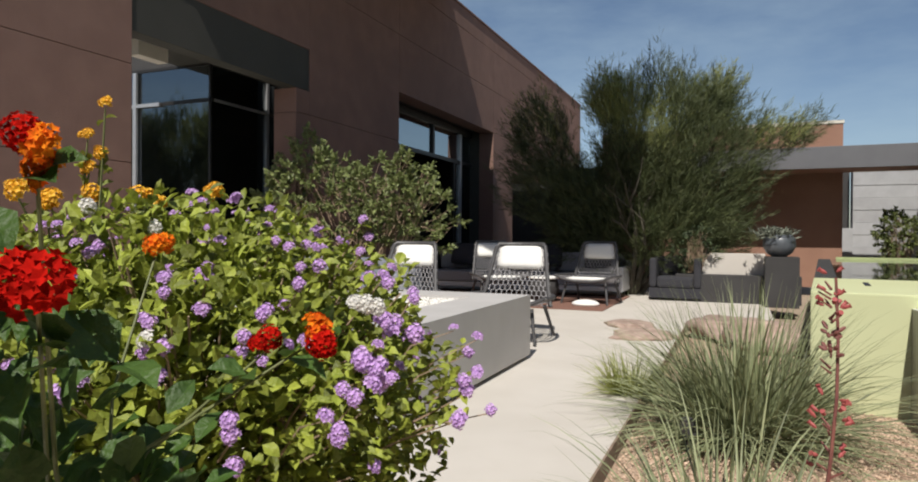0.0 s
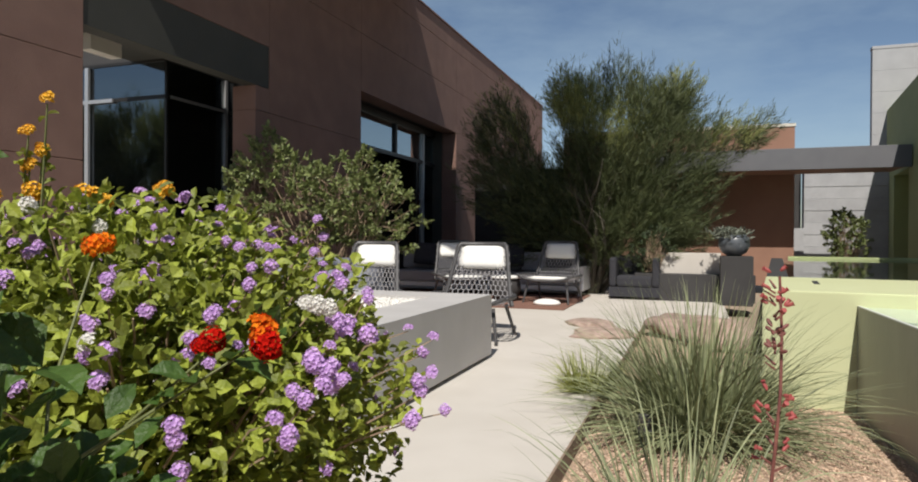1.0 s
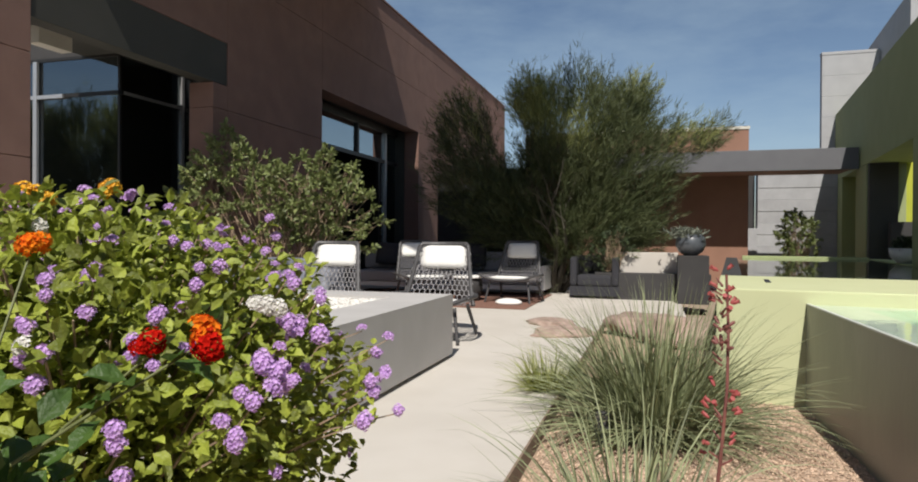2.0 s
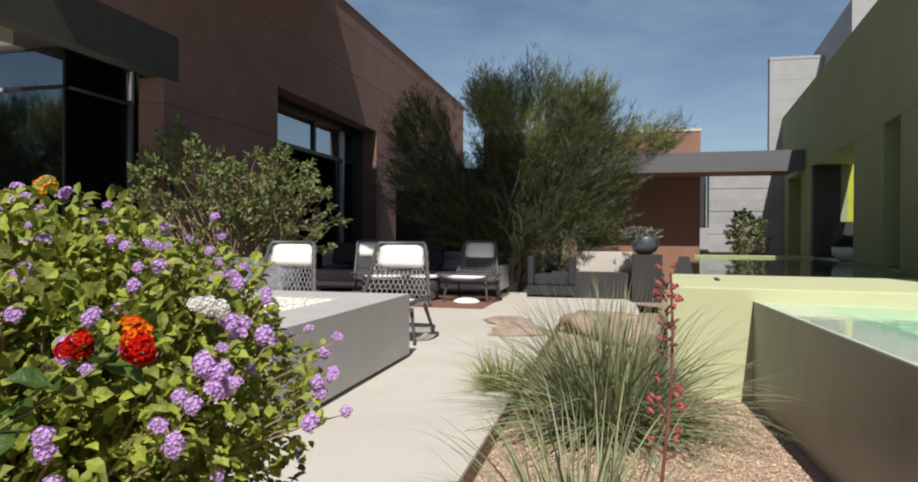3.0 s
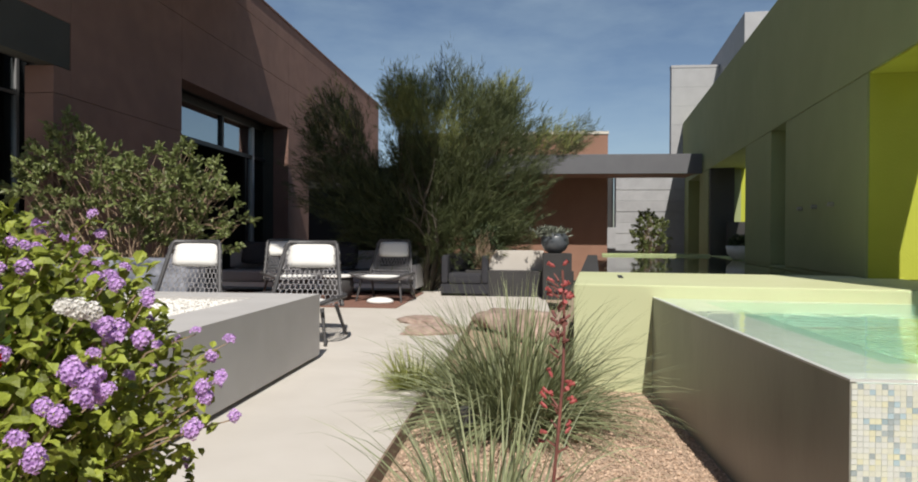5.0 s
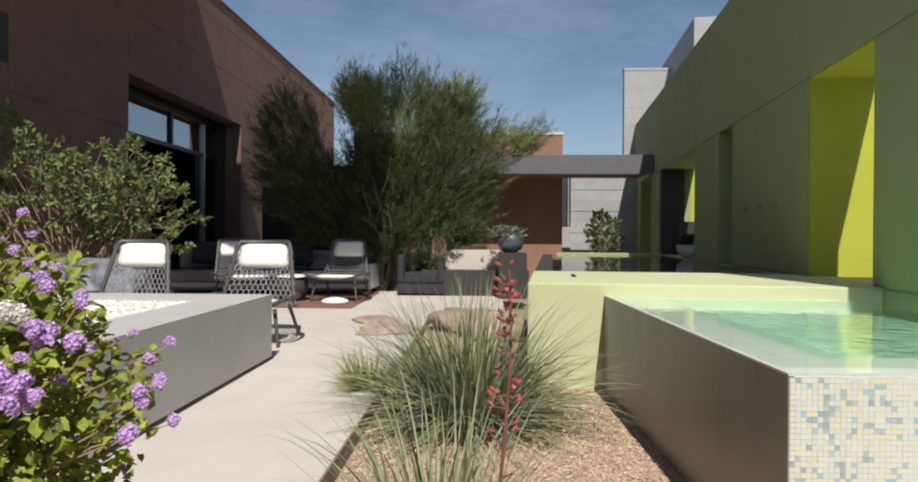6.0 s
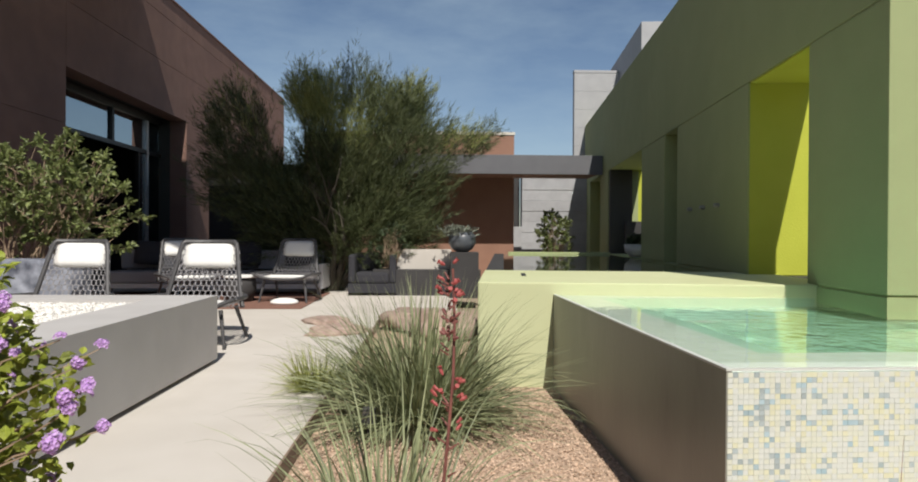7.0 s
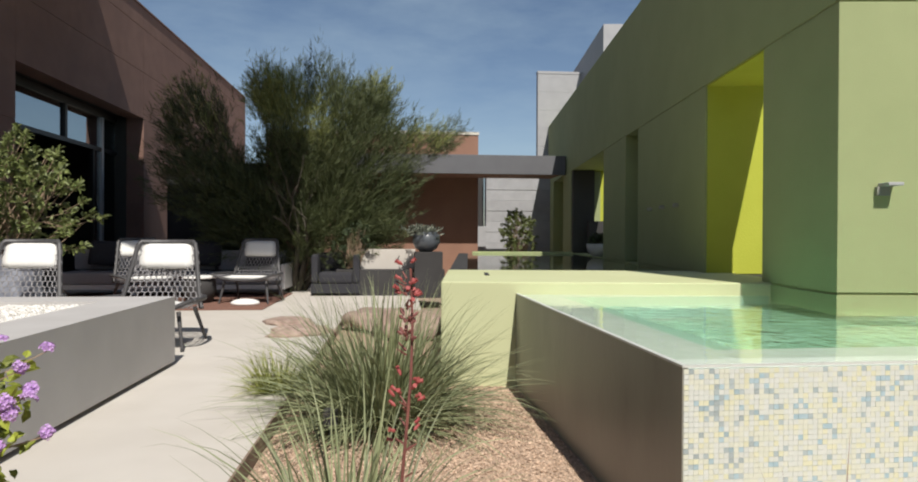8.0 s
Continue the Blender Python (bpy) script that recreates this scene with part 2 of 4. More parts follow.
# ---- ground ----
GR = bmesh.new()
add_box(GR, -400, 400, -400, 400, -0.6, -0.19)
structure("ground", GR, SOIL, "dry tan desert soil reaching to the horizon")
structure("pavement", boxes((-13.0, -0.60, -6, 16.6, -0.2, 0.0), (-0.60, 0.45, 9.0, 16.6, -0.2, 0.0), bevel=0.006), CONCRETE, "pale sunlit smooth concrete patio slab and path")
structure("gravel_bed", boxes((-0.585, 8.99, -4.9, 2.17, -0.25, -0.09), (-0.585, 1.085, 2.17, 5.3, -0.25, -0.09), (-0.585, 0.9, 5.3, 9.0, -0.25, -0.09)), GRAVEL_BASE, "tan decomposed granite bed between path and spa")
structure("trim_edging", box(-0.60, -0.588, -6, 9.0, -0.15, 0.006), STEEL_EDGE, "rusty steel strip edging the gravel bed")

# ---- brown house ----
WX = -6.74
JOINTS = [1.95, 3.14, 5.43, 6.60]


def wall_rows(bm, x0, x1, y0, y1, z0, z1, gap=0.010):
    zs = [z0] + [j for j in JOINTS if z0 < j < z1] + [z1]
    for a, b in zip(zs, zs[1:]):
        add_box(bm, x0, x1, y0, y1, a + (gap / 2 if a > z0 else 0), b - (gap / 2 if b < z1 else 0), bevel=0.006)
    add_box(bm, x0, x1 - 0.015, y0 + 0.02, y1 - 0.02, z0 + 0.01, z1 - 0.01)


bm = bmesh.new()
wall_rows(bm, WX - 0.45, WX, -5, 5.74, 0, 7.15)
wall_rows(bm, WX - 0.45, WX, 5.745, 9.295, 4.25, 7.15)
wall_rows(bm, WX - 0.45, WX, 9.30, 12.50, 0, 7.15)
wall_rows(bm, WX - 0.45, WX, 8.93, 9.299, 0, 3.54)
wall_rows(bm, WX - 0.45, WX, 12.505, 18.395, 4.20, 7.15)
wall_rows(bm, WX - 0.45, WX, 18.40, 22.2, 0, 7.15)
wall_rows(bm, WX - 0.45, WX, 22.205, 26.3, 2.75, 7.15)
wall_rows(bm, WX - 0.45, WX, 26.305, 30, 0, 7.15)
wall_west = structure("wall_west", bm, STUCCO, "tall brown stucco house wall with scored joints")
structure("trim_coping", box(WX - 0.47, WX + 0.03, 14.95, 30, 7.152, 7.20, 0.008), STUCCO, "thin brown parapet coping")
structure("roof_overhang", boxes((WX - 0.3, -5.5, 4.3, 5.8, 7.22, 7.5), (WX - 0.3, -1.05, 5.8, 14.9, 7.22, 7.5), bevel=0.01), STUCCO, "deep brown roof overhang shading the patio")
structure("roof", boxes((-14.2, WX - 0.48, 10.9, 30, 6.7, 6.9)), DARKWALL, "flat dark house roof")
# interior surfaces carry the unlit room's darkness in their colour
structure("wall_interior", boxes((-14.2, -14.0, 10.9, 30, 0, 6.69), (-14.0, WX - 0.46, 29.8, 30.0, 0, 6.69), (-13.9, WX - 0.46, 10.9, 11.1, 0, 6.69), (-13.9, WX - 0.46, 19.1, 19.3, 0, 6.69)), DARKWALL, "walls inside the house, coloured dark for the unlit room")
structure("floor_interior", box(-14, WX - 0.01, 11.1, 19.1, 0.0, 0.012), DARKWALL, "floor inside the house, coloured dark for the unlit room")
# sunken corner with the glass bay
structure("trim_header", boxes((-8.9, -7.2, 5.75, 9.29, 4.02, 4.24), (-8.9, -7.21, 5.75, 9.0, 3.99, 4.018)), HEADER, "dark green-grey soffit over the recessed corner")


def coated_glass(name, mirror):
    """Flat tinted pane that mirrors a share of what it faces."""
    m = bpy.data.materials.new(name)
    m.use_nodes = True
    nt = m.node_tree
    gl = nt.nodes.new("ShaderNodeBsdfGlossy")
    gl.inputs["Roughness"].default_value = 0.02
    gl.inputs["Color"].default_value = (0.80, 0.86, 0.9, 1)
    tr = nt.nodes.new("ShaderNodeBsdfTransparent")
    tr.inputs["Color"].default_value = (0.42, 0.45, 0.44, 1)
    mx = nt.nodes.new("ShaderNodeMixShader")
    mx.inputs["Fac"].default_value = mirror
    nt.links.new(tr.outputs[0], mx.inputs[1])
    nt.links.new(gl.outputs[0], mx.inputs[2])
    nt.links.new(mx.outputs[0], nt.nodes["Material Output"].inputs["Surface"])
    return m


REFL = coated_glass("coated_window_glass", 0.22)
REFL_SKY = coated_glass("mirror_coated_glass", 0.5)


def window(name, label):
    return tagged(new(name), label, "window", kind="structure")


structure("trim_fascia", box(WX - 0.27, WX - 0.012, 5.75, 9.292, 3.55, 4.245, 0.006), HEADER, "dark green-grey downstand fascia over the corner recess")
w1 = window("window_1", "tall dark glass corner bay with slim aluminium frame")
GX, GY = -8.2, 8.54
part("pane", box(GX - 0.012, GX, GY + 0.03, 10.28, 0.05, 3.34), REFL, w1)
part("pane", box(GX - 0.012, GX, GY + 0.03, 10.28, 3.40, 3.96), REFL, w1)
part("pane", box(-11.2, GX - 0.03, GY - 0.012, GY, 0.05, 3.34), REFL, w1)
part("pane", box(-11.2, GX - 0.03, GY - 0.012, GY, 3.40, 3.96), REFL, w1)
part("window_frame", boxes((GX - 0.03, GX + 0.012, GY - 0.012, GY + 0.03, 0.0, 4.0), (GX - 0.04, GX + 0.03, GY, 10.3, 3.34, 3.40), (-11.2, GX, GY - 0.03, GY + 0.03, 3.34, 3.40), (GX - 0.04, GX + 0.03, GY, 10.3, 3.95, 4.0), (-11.2, GX, GY - 0.03, GY + 0.03, 3.95, 4.0), (GX - 0.04, GX + 0.03, 10.24, 10.3, 0, 3.95)), DARK_METAL, w1)
part("mullion", boxes((-9.92, -9.84, GY - 0.075, GY - 0.03, 0.3, 3.95), (-10.2, -9.3, GY - 0.07, GY - 0.035, 3.33, 3.39), (GX - 0.03, GX + 0.045, 9.93, 9.99, 0.05, 3.94), (GX + 0.031, GX + 0.04, GY + 0.05, 9.92, 3.345, 3.395)), ALU, w1, "bright satin aluminium mullion")
# near-black walls give the bay's unlit depth by colour
structure("wall_recess", boxes((-13.9, -8.25, 10.32, 10.5, 0, 4.2), (-13.0, -8.25, 8.6, 10.3, 4.02, 4.2)), DARKWALL, "room behind the glass bay, its shade put in as dark colour")
# unseen walls round the court, added to cut low skylight on shaded faces
structure("wall_south", boxes((-14, 9.4, -5.4, -5.0, 0, 4.6), (9.0, 9.4, -5.0, 20, 0, 4.6)), STUCCO, "unseen brown garden wall added to cut skylight in the court")
# pale box added for a bright patch under the soffit; no speaker is known
pale_block = thing("ceiling_speaker", pose(-8.0, 7.1, 3.66), "pale box standing in for a bright patch under the soffit", "speaker")
part("housing", box(-0.1, 0.1, -0.26, 0.27, 0, 0.24, 0.01), CREAM, pale_block)
part("bracket", box(-0.02, 0.02, -0.05, 0.05, 0.242, 0.33), DARK_METAL, pale_block)
w2 = window("window_2", "wide recessed bronze-framed window with a dark open lower bay")
P2X = -7.48
for y0, y1 in ((12.55, 15.66), (15.76, 17.5), (17.6, 18.36)):
    part("pane", box(P2X - 0.012, P2X, y0, y1, 3.29, 4.06), REFL_SKY, w2, "clear pane mirroring the sky")
part("pane", box(P2X - 0.012, P2X, 17.13, 17.5, 0.08, 3.19), REFL, w2)
part("pane", box(P2X - 0.012, P2X, 17.6, 18.36, 0.08, 3.19), REFL, w2)
part("window_frame", boxes((P2X - 0.05, P2X + 0.05, 12.5, 18.4, 4.06, 4.25), (P2X - 0.05, P2X + 0.05, 12.5, 18.4, 3.19, 3.29), (P2X - 0.05, P2X + 0.05, 17.05, 18.4, 0, 0.08), (P2X - 0.05, P2X + 0.05, 17.05, 17.12, 0.082, 3.188)), DARK_METAL, w2)
for y, z0 in ((15.66, 3.291), (17.5, 0.082)):
    part("mullion", box(P2X - 0.05, P2X + 0.06, y, y + 0.1, z0, 4.058), DARK_METAL if y < 16 else ALU, w2)
structure("trim_reveal", boxes((-7.7, WX - 0.46, 12.3, 12.49, 0, 4.3), (-7.7, WX - 0.46, 18.41, 18.6, 0, 4.3), (-7.7, WX - 0.46, 12.5, 18.4, 4.26, 4.4)), HEADER, "dark plaster reveal round the wide window")
structure("door_1", boxes((-7.05, -7.0, 22.22, 22.7, 0, 2.7), (-7.05, -7.0, 22.8, 26.0, 0, 2.7)), DARK_METAL, "dark glazed patio doors in the shade")
structure("door_frame", box(-6.98, -6.76, 26.16, 26.298, 0, 2.70, 0.006), ALU, "pale satin door frame post")

# ---- back of the court ----
structure("wall_north", boxes((-3.2, 2.12, 16.75, 17.1, 0.0, 3.66), bevel=0.01), STUCCO_BACK, "terracotta stucco wall at the back of the court")
structure("trim_parapet", box(-3.2, 2.14, 16.73, 17.12, 3.664, 3.74, 0.008), CREAM, "pale parapet cap on the terracotta wall")
structure("canopy", boxes((-1.2, 4.06, 15.42, 15.5, 2.55, 3.0), (-1.2, 4.06, 15.5, 16.74, 2.63, 2.93), bevel=0.006), BEAM, "charcoal steel fascia of the flat walkway canopy")
structure("canopy_soffit", box(-1.2, 4.0, 15.51, 16.74, 2.57, 2.62), STUCCO_BACK, "brown soffit under the canopy")
# dark volume in place of the recess shade between the wings
structure("wall_dark", boxes((-6.3, -3.2, 18.9, 19.1, 0, 2.7), (-5.0, -3.1, 18.0, 19.1, 2.72, 3.0), (-3.35, -3.21, 16.75, 18.9, 0, 2.7)), DARKWALL, "porch between the house wings, its shade put in as dark colour")
structure("wall_planter", boxes((-0.62, 0.42, 12.2, 12.42, 0.0, 0.83), bevel=0.01), CONCRETE, "low cream plaster planter wall")
structure("terrace", box(-1.0, 0.95, 11.95, 12.19, 0.0, 0.47, 0.01), DARKWALL, "dark charcoal raised terrace step")
grey = tagged(new("wall_grey"), "grey split-faced block wall in long courses", "wall", kind="structure")
rng = np.random.default_rng(5)
for i in range(10):
    z = 0.30 * i
    part("course", box(2.56, 5.2, 18.5 + 0.012 * (i % 2), 18.9, z + 0.002, z + 0.298, 0.004), GREYBLOCK, grey)
part("course", box(2.28, 2.555, 18.45, 18.8, 0, 1.36, 0.008), GREYBLOCK, grey)
# dark panel closes the gap; its colour gives the gap's shade
structure("wall_gap", box(2.14, 2.54, 18.9, 19.1, 0, 2.9), DARKWALL, "dark panel standing in for the shaded gap between the walls")
tower = tagged(new("chimney_tower"), "tall pale grey panelled chimney tower", "tower", kind="structure")
for i in range(11):
    z = 0.53 * i
    part("panel", box(4.12, 5.4, 18.95, 19.15, z + 0.0015, z + 0.5285, 0.003), TOWER, tower)
part("cap", box(4.11, 5.42, 18.94, 19.16, 5.832, 5.91, 0.005), TOWER, tower)

# ---- lime-green house ----
GM = pose(2.89, 3.96, 0, 0, 0, -5.91)
BASE, HEAD, TOP = 0.72, 2.57, 4.29


def placed(ob, m):
    ob.matrix_world = m
    return ob


bm = bmesh.new()
for v0, v1, z0, z1, u1 in ((0, 1.06, BASE + 0.008, HEAD - 0.006, 0.60), (2.33, 4.9, BASE + 0.008, HEAD - 0.006, 0.67), (5.62, 7.2, BASE + 0.008, HEAD - 0.006, 1.0), (10.8, 12.0, BASE, HEAD - 0.006, 0.67), (13.9, 17.0, 0.3, HEAD - 0.006, 0.67)):
    add_box(bm, 0, u1, v0, v1, z0, z1, 0.006)
    add_box(bm, 0.012, u1 - 0.012, v0 + 0.012, v1 - 0.012, 0.2, z1 + 0.02)
for v0, v1, u1 in ((0, 6.5, 0.60), (6.502, 17.0, 0.75)):
    add_box(bm, 0, u1, v0, v1, HEAD + 0.006, TOP, 0.006)
for v0, v1, u1 in ((0, 1.06, 0.60), (2.33, 4.9, 0.67), (4.904, 10.8, 0.67)):
    add_box(bm, 0, u1, v0, v1, 0.25, BASE - 0.008)
add_box(bm, 0.35, 0.66, 4.904, 5.616, BASE, HEAD + 0.004)
placed(structure("wall_east", bm, GREEN, "lime-green plaster house wall with scored joints"), GM)
for name, r in (("wall_return_near", (0.02, 0.674, 2.322, 2.329, BASE, HEAD - 0.002)), ("wall_return_back", (0.675, 4.0, 2.335, 2.6, BASE - 0.1, 2.9)), ("soffit_opening", (0.02, 0.59, 1.07, 2.32, HEAD - 0.012, HEAD + 0.002)),
                ("wall_return_far", (0.50, 4.0, 10.81, 11.0, BASE - 0.1, 2.9)), ("wall_return_end", (0.5, 0.8, 12.005, 13.895, 0.3, HEAD))):
    placed(structure(name, box(*r), YELLOW, "bright chartreuse plaster inside the wall opening"), GM)
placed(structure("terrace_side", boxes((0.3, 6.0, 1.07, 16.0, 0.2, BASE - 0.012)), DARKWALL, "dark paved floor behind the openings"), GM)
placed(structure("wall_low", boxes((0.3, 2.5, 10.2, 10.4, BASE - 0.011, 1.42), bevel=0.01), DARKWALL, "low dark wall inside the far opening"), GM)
# dark box over the unlit part of the far return, shade as colour
placed(structure("wall_jamb", box(0.02, 0.50, 10.60, 10.79, BASE - 0.01, HEAD - 0.002), HEADER, "jamb inside the far opening, its shade put into a dark colour"), GM)
placed(structure("wall_upper", box(1.0, 5.0, 12.2, 17.5, 3.0, 6.36, 0.01), TOWER, "higher grey storey set back above the green wall"), GM)

spout = thing("water_spout", GM @ pose(0.27, 0, 1.40), "small grey stone water spout on the green wall", "spout")
part("spout_tray", box(-0.02, 0.075, -0.11, 0.0, 0.0, 0.02, 0.004), TOWER, spout)
part("bracket", box(-0.04, 0.04, -0.03, 0.0, -0.058, -0.002, 0.004), SPAWALL, spout)
for i, v in enumerate((3.16, 3.68, 4.2)):
    k = thing("wall_knob", GM @ pose(0, v, 1.43), "small round metal knob on the green wall", "knob", "knobs on the green wall")
    part("knob_body", tube(bmesh.new(), [(0, 0, 0), (-0.04, 0, 0), (-0.055, 0, 0)], [0.024, 0.024, 0.018], 10), SPAWALL, k)

# ---- pool ----
LM = pose(0.46, 5.12, 0, 0, 0, -5.91)
bm = boxes((0, 2.835, 0, 1.80, -0.1, 0.725), bevel=0.012)
lime = placed(structure("wall_lime", bm, LIME, "pale lime plaster pool end wall with a wide top"), LM)
placed(structure("drain_slot", box(0.36, 0.40, 0.80, 1.20, 0.722, 0.730), DARK_METAL, "narrow dark drain slot"), LM)
placed(structure("pool_wall", boxes((0.0, 0.2, 1.805, 9.5, 0, 0.70), (0.2, 2.9, 9.35, 9.5, 0, 0.69)), DARKWALL, "dark plastered pool side wall"), LM)
placed(structure("pool_floor", box(0.2, 2.9, 1.805, 9.34, -0.1, 0.1), POOLBED, "dark pool floor"), LM)
placed(structure("trim_rim", box(0.3, 2.5, 9.30, 9.44, 0.692, 0.745, 0.01), GREEN, "lime rim at the far pool edge"), LM)
pw = placed(structure("water_pool", box(0.2, 2.75, 1.805, 9.3, 0.11, 0.700), WATER_POOL, "still dark reflecting pool water"), LM)
pw.visible_shadow = False

# ---- spa ----
SX, SY0, SY1, SZ = 1.08, 2.17, 5.08, 0.63
spa = tagged(new("wall_spa"), "raised spa tank with dark plaster side and mosaic front", "spa", kind="structure")
part("side", box(SX, SX + 0.02, SY0 + 0.0085, SY1, -0.15, SZ - 0.004), SPAWALL, spa, "dark stained grey plaster side")
part("front_core", box(SX + 0.0205, 4.2, SY0 + 0.0068, SY0 + 0.15, -0.15, SZ - 0.01), RIM, spa)
part("rim", boxes((SX - 0.002, SX + 0.02, SY0 + 0.004, SY1, SZ - 0.002, SZ + 0.006), (SX + 0.02, 4.2, SY0 + 0.004, SY0 + 0.02, SZ - 0.002, SZ + 0.006)), RIM, spa, "thin wet white rim")
part("ledge", boxes((SX + 0.0205, SX + 0.30, SY0 + 0.15, SY1, 0.3, SZ - 0.028), (SX + 0.30, 4.2, SY0 + 0.15, SY0 + 0.36, 0.3, SZ - 0.035), (SX + 0.30, 4.2, SY1 - 0.3, SY1 + 0.3, 0.3, SZ - 0.03)), LEDGE, spa, "pale submerged ledge")
part("basin", boxes((SX + 0.30, 4.2, SY0 + 0.36, SY1 - 0.3, -0.1, -0.02), (SX + 0.40, SX + 0.305, SY0 + 0.36, SY1, -0.02, SZ - 0.04), (SX + 0.30, 4.2, SY0 + 0.34, SY0 + 0.365, -0.02, SZ - 0.04), (SX + 0.30, 4.2, SY1 - 0.305, SY1 - 0.28, -0.02, SZ - 0.04)), BASIN, spa, "turquoise spa basin")
ws = structure("water_spa", box(SX + 0.02, 4.2, SY0 + 0.02, SY1 + 0.05, -0.015, SZ), WATER_SPA, "clear turquoise rippling spa water")
ws.visible_shadow = False
TURN = pose(1.11, 2.212, 0, 0, 0, 1.44) @ pose(-SX, -SY0 - 0.004, 0)
placed(spa, TURN)
placed(ws, TURN)
structure("floor_side", box(4.2, 9, -3, 5, -0.1, 0.6), CONCRETE, "concrete deck beside the spa")

# ---- fire pit ----
pit = thing("fire_pit", pose(0, 0, 0), "long grey concrete fire pit filled with white fire glass", "fire pit")
PX1, PX0, PY0, PY1, PZ = -1.71, -4.0, 2.96, 5.66, 0.568
part("plinth", box(PX0 + 0.12, PX1 - 0.12, PY0 + 0.12, PY1 - 0.12, 0, 0.06), DARKWALL, pit, "recessed dark plinth")


def curb(x0, x1, y0, y1, z0, z1, w, bevel):
    """A rectangular ring wall of width w in one piece."""
    bm = bmesh.new()
    loops = []
    for d, z in ((0, z0), (0, z1), (w, z1), (w, z0)):
        loops.append([bm.verts.new(c) for c in ((x0 + d, y0 + d, z), (x1 - d, y0 + d, z), (x1 - d, y1 - d, z), (x0 + d, y1 - d, z))])
    for i in range(4):
        p, q = loops[i], loops[(i + 1) % 4]
        for k in range(4):
            bm.faces.new((p[k], p[(k + 1) % 4], q[(k + 1) % 4], q[k]))
    keep = [e for e in bm.edges if abs(e.calc_face_angle(0)) > 0.1]
    bmesh.ops.bevel(bm, geom=keep, offset=bevel, segments=2, affect="EDGES", profile=0.6)
    bmesh.ops.recalc_face_normals(bm, faces=bm.faces[:])
    return bm


part("body", curb(PX0, PX1, PY0, PY1, 0.035, PZ, 0.42, 0.008), PITCON, pit)
part("tray", box(PX0 + 0.42, PX1 - 0.42, PY0 + 0.42, PY1 - 0.42, 0.05, PZ - 0.034), CREAM, pit)
n = 9000
rng = np.random.default_rng(11)
pos = np.stack([rng.uniform(PX0 + 0.43, PX1 - 0.43, n), rng.uniform(PY0 + 0.43, PY1 - 0.43, n), PZ - 0.038 + rng.uniform(0, 0.018, n)], 1)


def pebbles(name, pos, size, material, parent, label, rng, flat=0.6):
    """Small irregular octahedra."""
    n = len(pos)
    base = np.array([(1, 0, 0), (0, 1, 0), (-1, 0, 0), (0, -1, 0), (0, 0, 1), (0, 0, -1)], float)
    v = base[None] * size[:, None, None] * rng.uniform(0.6, 1.25, (n, 6, 1))
    a = rng.uniform(0, math.tau, n)
    ca, sa = np.cos(a)[:, None], np.sin(a)[:, None]
    x, y, z = v[..., 0], v[..., 1], v[..., 2] * flat
    t = rng.uniform(-0.5, 0.5, n)[:, None]
    v = np.stack([ca * x - sa * y, sa * x + ca * y, z + t * x], 2) + pos[:, None, :]
    tri = np.array([(0, 1, 4), (1, 2, 4), (2, 3, 4), (3, 0, 4), (1, 0, 5), (2, 1, 5), (3, 2, 5), (0, 3, 5)])
    f = (np.arange(n) * 6)[:, None, None] + tri[None]
    return raw(name, v.reshape(-1, 3), f.reshape(-1, 3), material, parent, label)


tagged(pebbles("fire_glass", pos, rng.uniform(0.008, 0.015, n), FIREGLASS, pit, "loose white fire glass beads", rng), kind="stuff")

# ---- gravel stones ----
n = 42000
rng = np.random.default_rng(12)
pos = np.stack([rng.uniform(-0.57, 1.07, n), 1.6 + 3.6 * rng.uniform(0, 1, n) ** 1.25, rng.uniform(-0.094, -0.082, n)], 1)
tagged(pebbles("gravel", pos, rng.uniform(0.005, 0.0115, n), PEBBLE, None, "loose tan granite gravel", rng, 0.7), "loose tan granite gravel in the planting bed", "gravel", kind="stuff")

# ---- mosaic on the spa front ----
TILE_MATS = [mat("pale_glass_tile", (0.57, 0.61, 0.57), (0.62, 0.65, 0.61), 30, 0.2, vary=0.04), mat("pale_yellow_tile", (0.61, 0.62, 0.44), (0.65, 0.655, 0.49), 30, 0.2, vary=0.04),
             mat("sky_blue_tile", (0.30, 0.42, 0.47), (0.38, 0.49, 0.53), 30, 0.2, vary=0.15), mat("grey_blue_tile", (0.31, 0.38, 0.39), (0.40, 0.46, 0.47), 30, 0.2, vary=0.15), mat("soft_cream_tile", (0.585, 0.615, 0.52), (0.635, 0.655, 0.56), 30, 0.2, vary=0.04)]
PITCH = 0.0183
rng = np.random.default_rng(91)
tile_mesh = []
for k, tm in enumerate(TILE_MATS):
    bm = box(-0.0089, 0.0089, -0.006, 0.0, -0.0085, 0.0085, 0.0006)
    me = bpy.data.meshes.new("tile")
    bm.to_mesh(me)
    bm.free()
    me.materials.append(tm)
    tile_mesh.append(me)
front = spa.children[1]
V, F, M = [], [], []
cube = [(-1, -1, -1), (1, -1, -1), (1, -1, 1), (-1, -1, 1), (-1, 1, -1), (1, 1, -1), (1, 1, 1), (-1, 1, 1)]
quads = [(0, 1, 2, 3), (0, 4, 5, 1), (1, 5, 6, 2), (2, 6, 7, 3), (3, 7, 4, 0)]
cells = [(i, j) for i in range(100) for j in range(34)]
blue = {}
